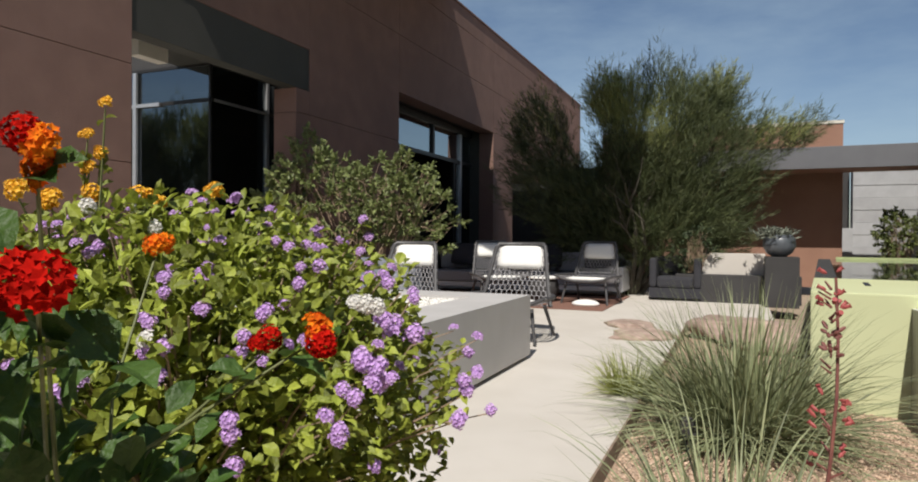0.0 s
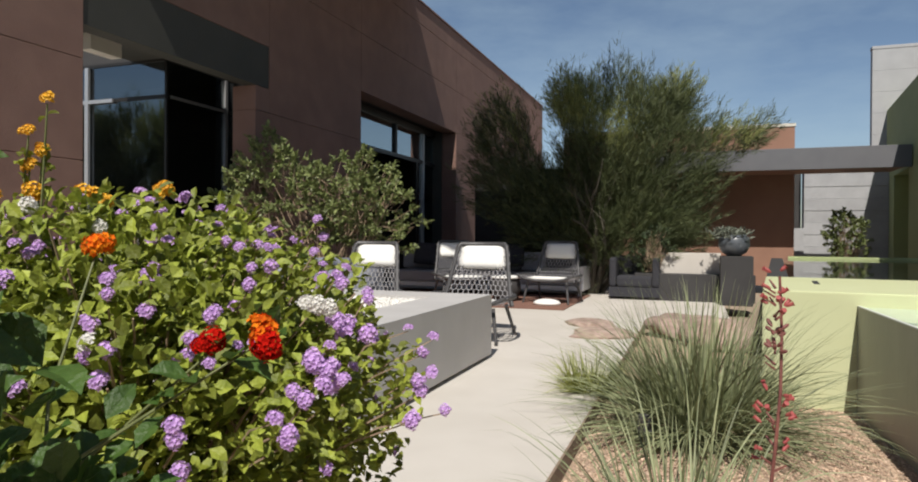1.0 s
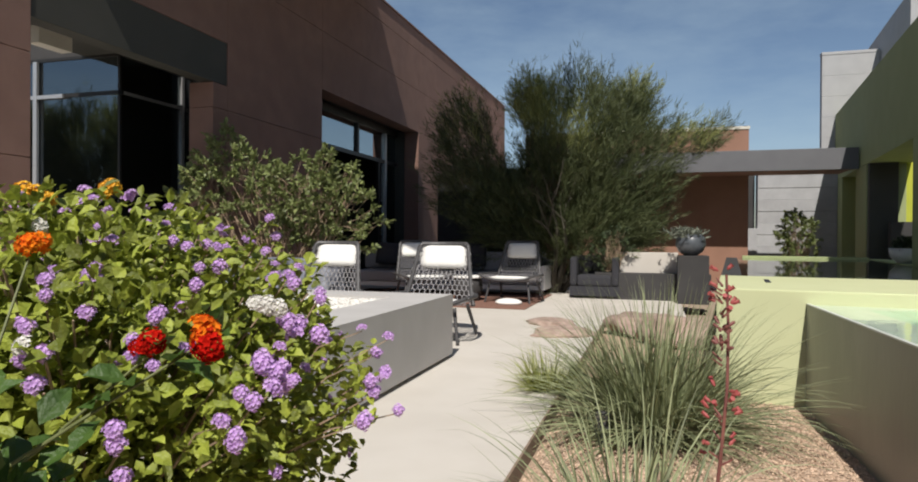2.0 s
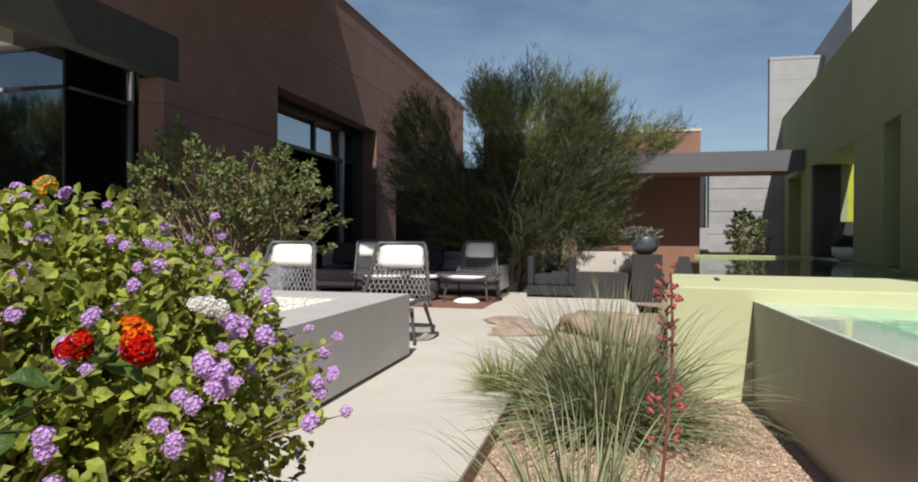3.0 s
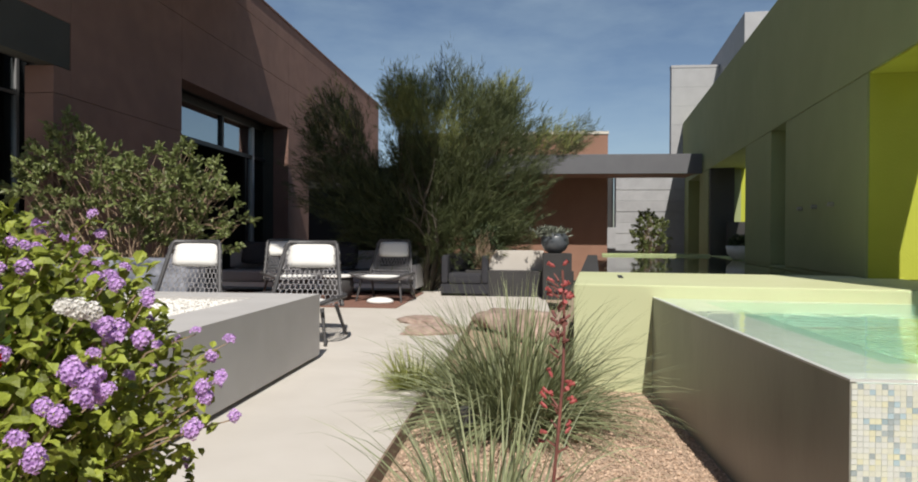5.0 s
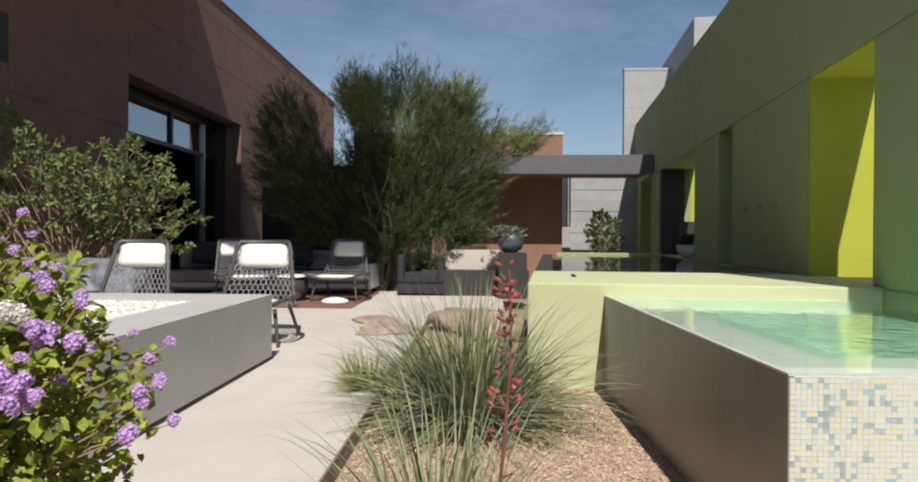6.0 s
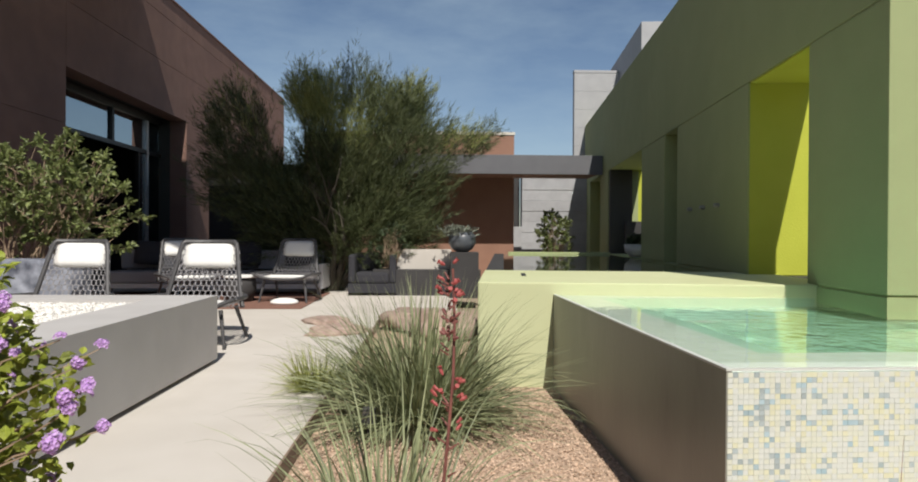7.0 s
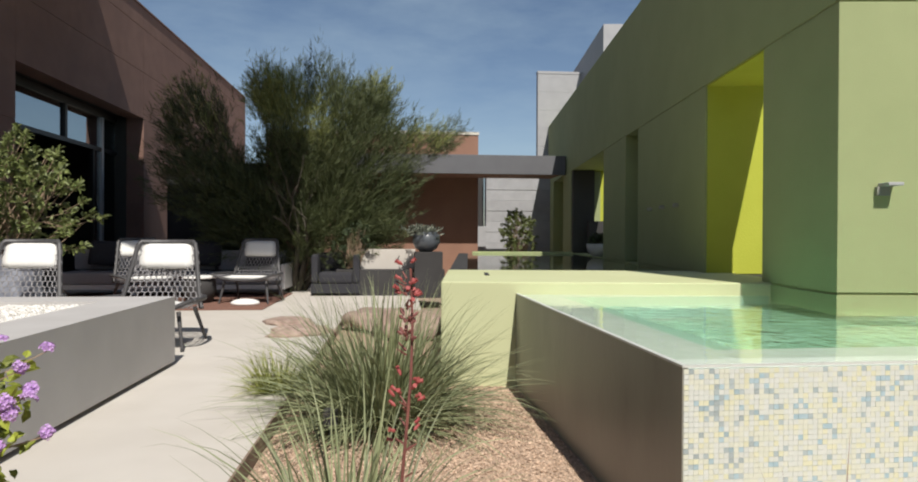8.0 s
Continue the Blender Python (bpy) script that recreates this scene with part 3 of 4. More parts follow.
for i, j in cells:
    r = rng.uniform()
    drift = noise.noise(Vector((i * 0.23, j * 0.23, 3.0)))
    k = 2 if r < 0.055 + 0.02 * drift else 3 if r < 0.13 + 0.03 * drift else 1 if r < 0.27 + 0.30 * noise.noise(Vector((i * 0.1, j * 0.5, 9.0))) else 4 if r < 0.62 else 0
    if blue.get((i - 1, j)) and rng.uniform() < 0.04:
        k = 2 if rng.uniform() < 0.6 else 3
    blue[(i, j)] = k in (2, 3)
    x, z = SX + 0.013 + i * PITCH, SZ - 0.016 - j * PITCH
    tilt = rng.uniform(-0.0006, 0.0006)
    if i < 15 and j < 20:
        ob = new("tile", tile_mesh[k])
        ob.parent = front
        ob.matrix_basis = pose(x, SY0 + 0.0115 + tilt, z)
    else:
        o = len(V)
        V += [(x + a * 0.0089, SY0 + 0.0085 + b * 0.003 + tilt, z + c * 0.0085) for a, b, c in cube]
        F += [tuple(o + q for q in f) for f in quads]
        M += [k] * 5
rest = raw("mosaic", V, F, TILE_MATS[0], front)
for tm in TILE_MATS[1:]:
    rest.data.materials.append(tm)
rest.data.polygons.foreach_set("material_index", M)
tagged(rest, kind="stuff")


# ---- furniture ----
def ring(bm, c, a, b, r, w, seg=10):
    """A flat woven ring with a little thickness, in the plane of a and b."""
    nrm = a.cross(b).normalized() * w * 0.5
    inner, outer = [], []
    for k in range(seg):
        d = a * math.cos(k * math.tau / seg) + b * math.sin(k * math.tau / seg)
        inner.append(bm.verts.new(c + d * (r - w)))
        outer.append(bm.verts.new(c + d * r + nrm))
    low = [bm.verts.new(v.co - nrm * 2) for v in outer]
    for k in range(seg):
        j = (k + 1) % seg
        bm.faces.new((inner[k], inner[j], outer[j], outer[k]))
        bm.faces.new((outer[k], outer[j], low[j], low[k]))
        bm.faces.new((low[k], low[j], inner[j], inner[k]))


def back_at(s, t):
    return Vector((s * (0.40 - 0.115 * t ** 0.8), -0.20 - 0.20 * t + 0.07 * s * s, 0.34 + 0.645 * t))


def seat_at(s, t):
    return Vector((s * (0.40 + 0.30 * t - 0.22 * t * t), -0.20 + 0.66 * t, 0.33 + 0.05 * t + 0.13 * abs(s) ** 3 * (1 - 0.3 * t)))


def pillow_bm(w, h, d, n=8):
    bm = bmesh.new()
    bmesh.ops.create_cube(bm, size=1.0)
    bmesh.ops.subdivide_edges(bm, edges=bm.edges[:], cuts=5, use_grid_fill=True)
    for v in bm.verts:
        x, y, z = v.co * 2
        k = (1 - 0.55 * abs(x) ** 8) * (1 - 0.5 * abs(z) ** 6)
        v.co = Vector((x * w / 2 * (1 - 0.03 * z - 0.03 * abs(z) ** 8), y * d / 2 * k, z * h / 2 * (1 - 0.04 * abs(x) ** 8)))
    return bm


def lounge_chair(m, label):
    ch = thing("lounge_chair", m, label, "chair", "woven lounge chairs")
    bm = bmesh.new()
    for j in range(12):
        for i in range(13):
            s, t = (i - 6) / 6.35 + (0.038 if j % 2 else -0.038), (j + 0.5) / 12.2
            c = back_at(s, t)
            a = (back_at(s + 0.05, t) - c).normalized()
            b = (back_at(s, t + 0.05) - c).normalized()
            ring(bm, c, a, b, 0.036, 0.008)
    part("back_lattice", bm, WEAVE, ch, "grey open ring-woven back")
    bm = bmesh.new()
    for j in range(8):
        for i in range(10):
            s, t = (i - 4.5) / 4.8, (j + 0.5) / 8
            c = seat_at(s, t)
            a = (seat_at(s + 0.05, t) - c).normalized()
            b = (seat_at(s, t + 0.05) - c).normalized()
            ring(bm, c, a, b, 0.052, 0.014)
    part("seat_lattice", bm, WEAVE, ch)
    loop = [back_at(-1, k / 8) for k in range(8)] + [back_at(-0.97, 0.96) + Vector((0, 0, 0.02)), back_at(-0.9, 1.0) + Vector((0, 0, 0.02))]
    loop += [back_at(s, 1.03) for s in (-0.6, -0.3, 0, 0.3, 0.6)]
    loop += [back_at(0.9, 1.0) + Vector((0, 0, 0.02)), back_at(0.97, 0.96) + Vector((0, 0, 0.02))] + [back_at(1, k / 8) for k in range(7, -1, -1)]
    part("back_frame", tube(bmesh.new(), loop, 0.024, 8), FRAME, ch)
    loop = [seat_at(-1, k / 6) for k in range(7)] + [seat_at(s, 1.02) for s in (-0.7, -0.3, 0, 0.3, 0.7)] + [seat_at(1, k / 6) for k in range(6, -1, -1)]
    part("seat_frame", tube(bmesh.new(), loop, 0.021, 8), FRAME, ch)
    for sx in (-1, 1):
        for top, foot in (((sx * 0.33, 0.34, 0.36), (sx * 0.39, 0.42, 0.0)), ((sx * 0.33, -0.14, 0.35), (sx * 0.38, -0.36, 0.0))):
            leg = part("leg", tube(bmesh.new(), [top, foot], [0.022, 0.015], 8), FRAME, ch)
            part("foot_cap", lathe(bmesh.new(), [(0.017, 0.0), (0.019, 0.004), (0.018, 0.022), (0.0165, 0.024)], 10), DARKWALL, leg, "black rubber foot cap").location = foot
    p = part("headrest", pillow_bm(0.53, 0.255, 0.11), PILLOW, ch, "white padded headrest cushion", True)
    p.matrix_basis = Matrix.Translation(back_at(0, 0.80) + Vector((0, 0.02, 0.0))) @ pose(0, 0, 0, 17.2)
    edge = [(x * 0.262, 0.0, z * 0.124) for x, z in ((-0.96, -0.9), (-0.98, 0), (-0.93, 0.9), (-0.85, 0.985), (0, 1.0), (0.85, 0.985), (0.93, 0.9), (0.98, 0), (0.96, -0.9), (0.88, -0.985), (0, -1.0), (-0.88, -0.985), (-0.96, -0.9))]
    part("piping", tube(bmesh.new(), edge, 0.005, 6), PILLOW, p)
    c = part("seat_cushion", pillow_bm(0.62, 0.56, 0.07), PILLOW, ch, "thin white seat cushion", True)
    c.matrix_basis = pose(0, 0.17, 0.405, 94)
    return ch


chair = lounge_chair(pose(-2.24, 6.70, 0, 0, 0, 180), "charcoal ring-woven lounge chair with white headrest beside the fire pit")
copy_thing(chair, pose(-3.59, 6.72, 0, 0, 0, 178))
c3 = copy_thing(chair, pose(-2.22, 10.9, 0, 0, 0, 172))
c4 = copy_thing(chair, pose(-3.85, 10.7, 0, 0, 0, 215))
for c in (c3, c4):
    tagged(c, "charcoal ring-woven lounge chair with white headrest on the rug")

tagged(part("rug", box(-5.6, -1.83, 9.7, 12.4, 0.002, 0.014, 0.004), RUG), "rust brown outdoor rug under the seating", "rug")


def cushion(bm, x0, x1, y0, y1, z0, z1):
    return add_box(bm, x0, x1, y0, y1, z0, z1, min(0.05, (z1 - z0) * 0.3))


sofa = thing("sofa", pose(-3.9, 12.1, 0), "long grey outdoor sofa with pale frame and back cushions", "sofa")
part("base", boxes((-1.9, 2.0, -0.15, 0.85, 0.12, 0.20), (1.93, 2.0, -0.15, 0.85, 0.2, 0.56), (-1.9, 2.0, 0.78, 0.85, 0.2, 0.66)), SOFA_LITE, sofa, "pale grey painted frame")
for x in (-1.8, -0.6, 0.7, 1.92):
    part("leg", box(x - 0.03, x + 0.03, -0.1, -0.04, 0.014, 0.12), SOFA_LITE, sofa)
for k in range(3):
    x0 = -1.88 + k * 1.27
    part("seat_cushion", cushion(bmesh.new(), x0, x0 + 1.25, -0.15, 0.60, 0.205, 0.42), SOFA_FAB, sofa)
    part("back_cushion", cushion(bmesh.new(), x0, x0 + 1.25, 0.48, 0.77, 0.43, 0.80), SOFA_FAB, sofa)
for x, r in ((-1.3, 12), (-0.1, -8), (0.5, 10), (1.45, -14)):
    q = part("throw_pillow", pillow_bm(0.5, 0.44, 0.16), SOFA_DARK, sofa, "charcoal throw pillow", True)
    q.matrix_basis = pose(x, 0.40, 0.74, -14, r * 0.3, r)
arm = thing("armchair", pose(-1.0, 12.2, 0), "boxy charcoal upholstered outdoor armchair", "armchair")
part("base", boxes((-0.44, 0.42, -0.3, 0.5, 0.05, 0.22)), SOFA_DARK, arm)
part("seat_cushion", cushion(bmesh.new(), -0.31, 0.29, -0.32, 0.3, 0.225, 0.42), SOFA_DARK, arm)
part("backrest", cushion(bmesh.new(), -0.44, 0.42, 0.3, 0.52, 0.225, 0.76), SOFA_DARK, arm)
part("armrest", cushion(bmesh.new(), -0.44, -0.315, -0.3, 0.29, 0.225, 0.74), SOFA_DARK, arm)
part("armrest", cushion(bmesh.new(), 0.295, 0.42, -0.3, 0.29, 0.225, 0.74), SOFA_DARK, arm)
stool = thing("side_table", pose(-3.02, 10.75, 0.014), "low round black side table on the rug", "table")
part("table_base", lathe(bmesh.new(), [(0.20, 0.0), (0.26, 0.2), (0.24, 0.37), (0.22, 0.38)]), DARKWALL, stool, smooth=True)
part("tabletop", lathe(bmesh.new(), [(0.27, 0.385), (0.28, 0.39), (0.28, 0.41), (0.27, 0.415)]), PILLOW, stool, "white round top")
bm = bmesh.new()
bmesh.ops.create_icosphere(bm, subdivisions=3, radius=1)
for v in bm.verts:
    v.co = Vector((v.co.x * 0.22, v.co.y * 0.17, max(v.co.z, -0.3) * 0.07 + 0.037))
tagged(placed(part("floor_stone", bm, PILLOW, smooth=True), pose(-2.22, 10.35, 0)), "flat smooth white stone lying on the rug", "stone")

PATTERN = mat("patterned_blue_grey_fabric", (0.035, 0.04, 0.06), (0.34, 0.36, 0.42), 5.0, 0.9)
bench = thing("daybed", pose(-4.75, 7.95, 0), "low outdoor daybed with blue-grey patterned back cushions", "daybed")
part("base", box(-0.95, 0.95, -0.3, 0.5, 0.05, 0.24, 0.02), SOFA_DARK, bench)
for k in (-0.94, 0.01):
    part("back_cushion", cushion(bmesh.new(), k, k + 0.93, -0.42, -0.2, 0.25, 0.80), PATTERN, bench)

ped = tagged(part("pedestal", boxes((0.39, 0.88, 11.45, 11.92, 0, 0.80), bevel=0.008), DARKWALL), "dark charcoal square plant pedestal", "pedestal")
urn = thing("plant_urn", pose(0.60, 11.68, 0.80), "blue-grey glazed bowl planted with succulents", "urn")
part("bowl", lathe(bmesh.new(), [(0.10, 0.0), (0.19, 0.06), (0.245, 0.17), (0.235, 0.28), (0.19, 0.35), (0.17, 0.35), (0.16, 0.31)], 28), URN, urn, smooth=True)
SUCC = mat("grey_green_succulent", (0.10, 0.115, 0.085), (0.17, 0.18, 0.14), 15, 0.6, island=0.3)
rng = np.random.default_rng(21)
n = 620
d = unit(n, rng)
d[:, 2] = np.abs(d[:, 2]) * 0.8 + 0.1
p0 = np.stack([rng.normal(-0.09, 0.11, n), rng.normal(-0.03, 0.10, n), rng.uniform(0.28, 0.40, n)], 1)
v, f = leaf_arrays(p0, d, unit(n, rng), rng.uniform(0.06, 0.14, n), rng.uniform(0.02, 0.04, n))
tagged(raw("succulents", v, f, SUCC, urn), kind="stuff")
pot = thing("plant_pot", GM @ pose(0.12, 8.1, BASE - 0.012), "white ceramic bowl with a dark clipped plant", "pot")
part("bowl", lathe(bmesh.new(), [(0.12, 0.0), (0.22, 0.10), (0.25, 0.24), (0.23, 0.24), (0.2, 0.2)], 24), WHITEPOT, pot, smooth=True)
DARKLEAF = mat("dark_green_leaf", (0.035, 0.055, 0.022), (0.06, 0.085, 0.035), 20, 0.6, island=0.35)
n = 500
d = unit(n, rng)
d[:, 2] = np.abs(d[:, 2])
v, f = leaf_arrays(d * rng.uniform(0.08, 0.2, (n, 1)) + np.array((0, 0, 0.2)), d + 0.5 * unit(n, rng), unit(n, rng), rng.uniform(0.06, 0.1, n), rng.uniform(0.02, 0.035, n))
raw("plant", v, f, DARKLEAF, pot)

# boulders at the far end of the bed
rng = np.random.default_rng(31)


def boulder(x, y, sx, sy, sz, seed, label):
    bm = bmesh.new()
    bmesh.ops.create_icosphere(bm, subdivisions=4, radius=1)
    for v in bm.verts:
        d = v.co.normalized()
        k = 1 + 0.28 * noise.noise(d * 1.3 + Vector((seed, 0, 0))) + 0.10 * noise.noise(d * 4 + Vector((0, seed, 0))) + 0.03 * noise.noise(d * 13)
        q = Vector((d.x, d.y, max(-0.2, min(0.72, d.z)))) * k
        v.co = Vector((q.x * sx, q.y * sy, q.z * sz))
    ob = part("boulder", bm, BOULDER, smooth=True)
    ob.matrix_world = pose(x, y, 0.0, 0, 0, seed * 40)
    return tagged(ob, label, "boulder", "boulders in the bed")


boulder(-1.2, 8.2, 0.27, 0.36, 0.09, 1.0, "flat tan boulder half buried at the patio edge")
boulder(-0.2, 8.3, 0.44, 0.34, 0.21, 2.3, "rough reddish tan boulder in the planting bed")
boulder(0.25, 7.6, 0.40, 0.36, 0.30, 3.7, "rough pinkish grey boulder in the planting bed")
boulder(-0.95, 7.4, 0.38, 0.3, 0.09, 5.1, "flat tan boulder half buried at the patio edge")

# path light
lamp = thing("path_light", pose(-0.24, 3.75, -0.085), "small black path light in the gravel", "light")
part("stake", tube(bmesh.new(), [(0, 0, -0.05), (0, 0, 0.10)], 0.012, 8), FRAME, lamp)
part("head", lathe(bmesh.new(), [(0.028, 0.09), (0.042, 0.10), (0.042, 0.19), (0.02, 0.20)], 14), FRAME, lamp)


# ---- plants ----
GRASS = mat("grey_green_blade", (0.20, 0.23, 0.115), (0.31, 0.33, 0.185), 6, 0.55, island=0.35, trans=0.2)
GRASS2 = mat("yellow_green_sprout", (0.25, 0.28, 0.07), (0.35, 0.36, 0.11), 10, 0.6, island=0.3, trans=0.3)
DRY = mat("dry_blade", (0.30, 0.23, 0.14), (0.38, 0.30, 0.19), 10, 0.8, island=0.3)
STEM = mat("dark_red_stem", (0.16, 0.055, 0.05), (0.24, 0.09, 0.07), 15, 0.6)
CORAL = mat("coral_petal", (0.40, 0.075, 0.075), (0.50, 0.13, 0.12), 20, 0.6, trans=0.25)


def blades(n, rng, base_r, length, width, spread, droop, steps=7):
    """Arching blades as tapered V strips from a tuft at the origin."""
    V, F = [], []
    for i in range(n):
        a = rng.uniform(0, math.tau)
        r = base_r * math.sqrt(rng.uniform())
        p = np.array((r * math.cos(a), r * math.sin(a), 0.0))
        az = a + rng.normal(0, 0.5)
        el = math.radians(rng.uniform(*spread))
        d = np.array((math.cos(az) * math.cos(el), math.sin(az) * math.cos(el), math.sin(el)))
        L = rng.uniform(*length)
        w = rng.uniform(*width)
        curl = rng.uniform(*droop)
        side = np.cross(d, (0, 0, 1.0))
        side /= np.linalg.norm(side) + 1e-9
        side = side + rng.normal(0, 0.3, 3)
        side /= np.linalg.norm(side)
        b = len(V)
        sway = rng.normal(0, 0.05, 3)
        for k in range(steps + 1):
            t = k / steps
            ww = w * (1 - t ** 1.6) + 0.0006
            up = np.cross(side, d)
            V += [p - side * ww / 2, p + up * ww * 0.25, p + side * ww / 2]
            p = p + d * L / steps
            d = d + np.array((0, 0, -curl * (0.4 + 1.2 * t) / steps)) + sway / steps
            d /= np.linalg.norm(d)
        for k in range(steps):
            q = b + 3 * k
            F += [(q, q + 1, q + 4, q + 3), (q + 1, q + 2, q + 5, q + 4)]
    return V, F


def yucca(m, n, seed, length, spread, label, base=0.19):
    rng = np.random.default_rng(seed)
    t = thing("red_yucca", m, label, "plant", "red yucca clumps")
    v, f = blades(n, rng, base, length, (0.008, 0.016), spread, (0.35, 1.9))
    tagged(raw("blade_tuft", v, f, GRASS, t), kind="stuff")
    v, f = blades(int(n * 0.22), rng, 0.2, (length[0] * 0.4, length[1] * 0.6), (0.006, 0.011), (5, 50), (0.3, 1.4))
    raw("dry_skirt", v, f, DRY, t, "straw-coloured dry lower blades")
    return t


yucca(pose(0.03, 4.15, -0.09), 1700, 41, (0.35, 1.02), (14, 84), "large grey-green red yucca clump with arching blades", 0.27)
yucca(pose(-0.04, 2.4, -0.09), 300, 43, (0.22, 0.82), (18, 82), "grey-green red yucca clump with arching blades near the path")
sp = thing("grass_tuft", pose(-0.68, 4.72, 0), "low yellow-green grassy tuft at the path edge", "plant")
v, f = blades(420, np.random.default_rng(47), 0.17, (0.12, 0.36), (0.006, 0.012), (10, 80), (0.2, 1.2), 5)
tagged(raw("blade_tuft", v, f, GRASS2, sp), kind="stuff")


def flower_stalk(m, height, seed, label):
    rng = np.random.default_rng(seed)
    t = thing("flower_stalk", m, label, "plant")
    pts = [(0.010 * math.sin(k * 0.9) + 0.012 * k / 10, 0.01 * math.cos(k * 1.3), height * k / 10) for k in range(11)]
    bm = tube(bmesh.new(), pts, [0.0055 - 0.0003 * k for k in range(11)], 6)
    for k in range(30):
        z = height * rng.uniform(0.45, 0.98)
        a = rng.uniform(0, math.tau)
        tube(bm, [(0.008, 0, z), (0.008 + 0.022 * math.cos(a), 0.022 * math.sin(a), z + 0.014)], [0.0028, 0.0016], 4)
    part("stem", bm, STEM, t)
    # clusters: height share, count, reach, open coral flowers or dark closed buds
    for share, count, reach, open_bloom in ((0.985, 5, 0.014, True), (0.955, 7, 0.028, True), (0.905, 10, 0.016, False), (0.88, 8, 0.016, False), (0.80, 5, 0.034, True), (0.765, 6, 0.04, True), (0.70, 4, 0.042, True)):
        for k in range(count):
            z = height * (share + rng.normal(0, 0.009))
            a = rng.uniform(0, math.tau)
            c = Vector((0.008 + reach * 0.6 * math.cos(a), reach * 0.6 * math.sin(a), z))
            d = Vector((math.cos(a) * 0.7, math.sin(a) * 0.7, rng.uniform(0.0, 0.8))).normalized()
            L = rng.uniform(0.013, 0.021)
            part("bud", tube(bmesh.new(), [c, c + d * L * 0.35, c + d * L * 0.8, c + d * L], [0.0016, 0.0040, 0.0036, 0.0052 if open_bloom else 0.0014], 6), CORAL if open_bloom else STEM, t)
    return t


tuft = thing("grass_tuft", pose(1.36, 1.74, -0.09), "sparse thin dark grass blades by the spa", "plant")
v, f = blades(20, np.random.default_rng(49), 0.10, (0.4, 0.66), (0.0025, 0.005), (58, 88), (0.2, 1.2), 6)
raw("blade_tuft", v, f, STEM, tuft)
flower_stalk(pose(0.150, 1.38, -0.09), 1.10, 51, "thin dark red yucca stalk with coral buds")

# shrub by the house
SHRUB = mat("olive_green_leaf", (0.13, 0.165, 0.052), (0.22, 0.25, 0.09), 12, 0.5, island=0.35, trans=0.2)
TWIG = mat("tan_twig", (0.26, 0.18, 0.12), (0.34, 0.25, 0.17), 15, 0.85)


def grow(rng, start, way, length, radius, level, tips, bm, kinks=4, spread=0.6, up=0.15, kids=(3, 5), shrink=0.62):
    pts, rad = [Vector(start)], [radius]
    d = Vector(way).normalized()
    for k in range(kinks):
        d = (d + Vector(rng.normal(0, 0.16, 3)) + Vector((0, 0, up * 0.3))).normalized()
        pts.append(pts[-1] + d * length / kinks)
        rad.append(radius * (1 - 0.55 * (k + 1) / kinks))
    tube(bm, pts, rad, 6 if level > 1 else 4)
    if level == 0:
        tips.append((pts, d))
        return
    for j in range(int(rng.integers(kids[0], kids[1] + 1))):
        i = int(rng.integers(max(1, kinks - 2), kinks + 1))
        nd = (d + Vector(unit(1, rng)[0]) * spread * 1.3 + Vector((0, 0, up))).normalized()
        grow(rng, pts[i], nd, length * shrink * rng.uniform(0.75, 1.2), rad[i] * 0.7, level - 1, tips, bm, kinks, spread, up, kids, shrink)


def crown_points(rng, n, lobes):
    """Points in a union of ellipsoids (centre, radii, weight), denser towards their outsides."""
    w = np.array([l[6] for l in lobes], float)
    pick = rng.choice(len(lobes), n, p=w / w.sum())
    L = np.array([l[:6] for l in lobes], float)[pick]
    d = unit(n, rng)
    lump = 1 + 0.22 * noise_field(d * 2.4 + pick[:, None] * 3.1) + 0.16 * noise_field(d * 6.0 + pick[:, None])
    r = rng.uniform(0.15, 1, n) ** 0.45 * lump
    return L[:, :3] + d * L[:, 3:6] * r[:, None], d


def noise_field(P):
    return np.array([noise.noise(Vector(p)) for p in P])


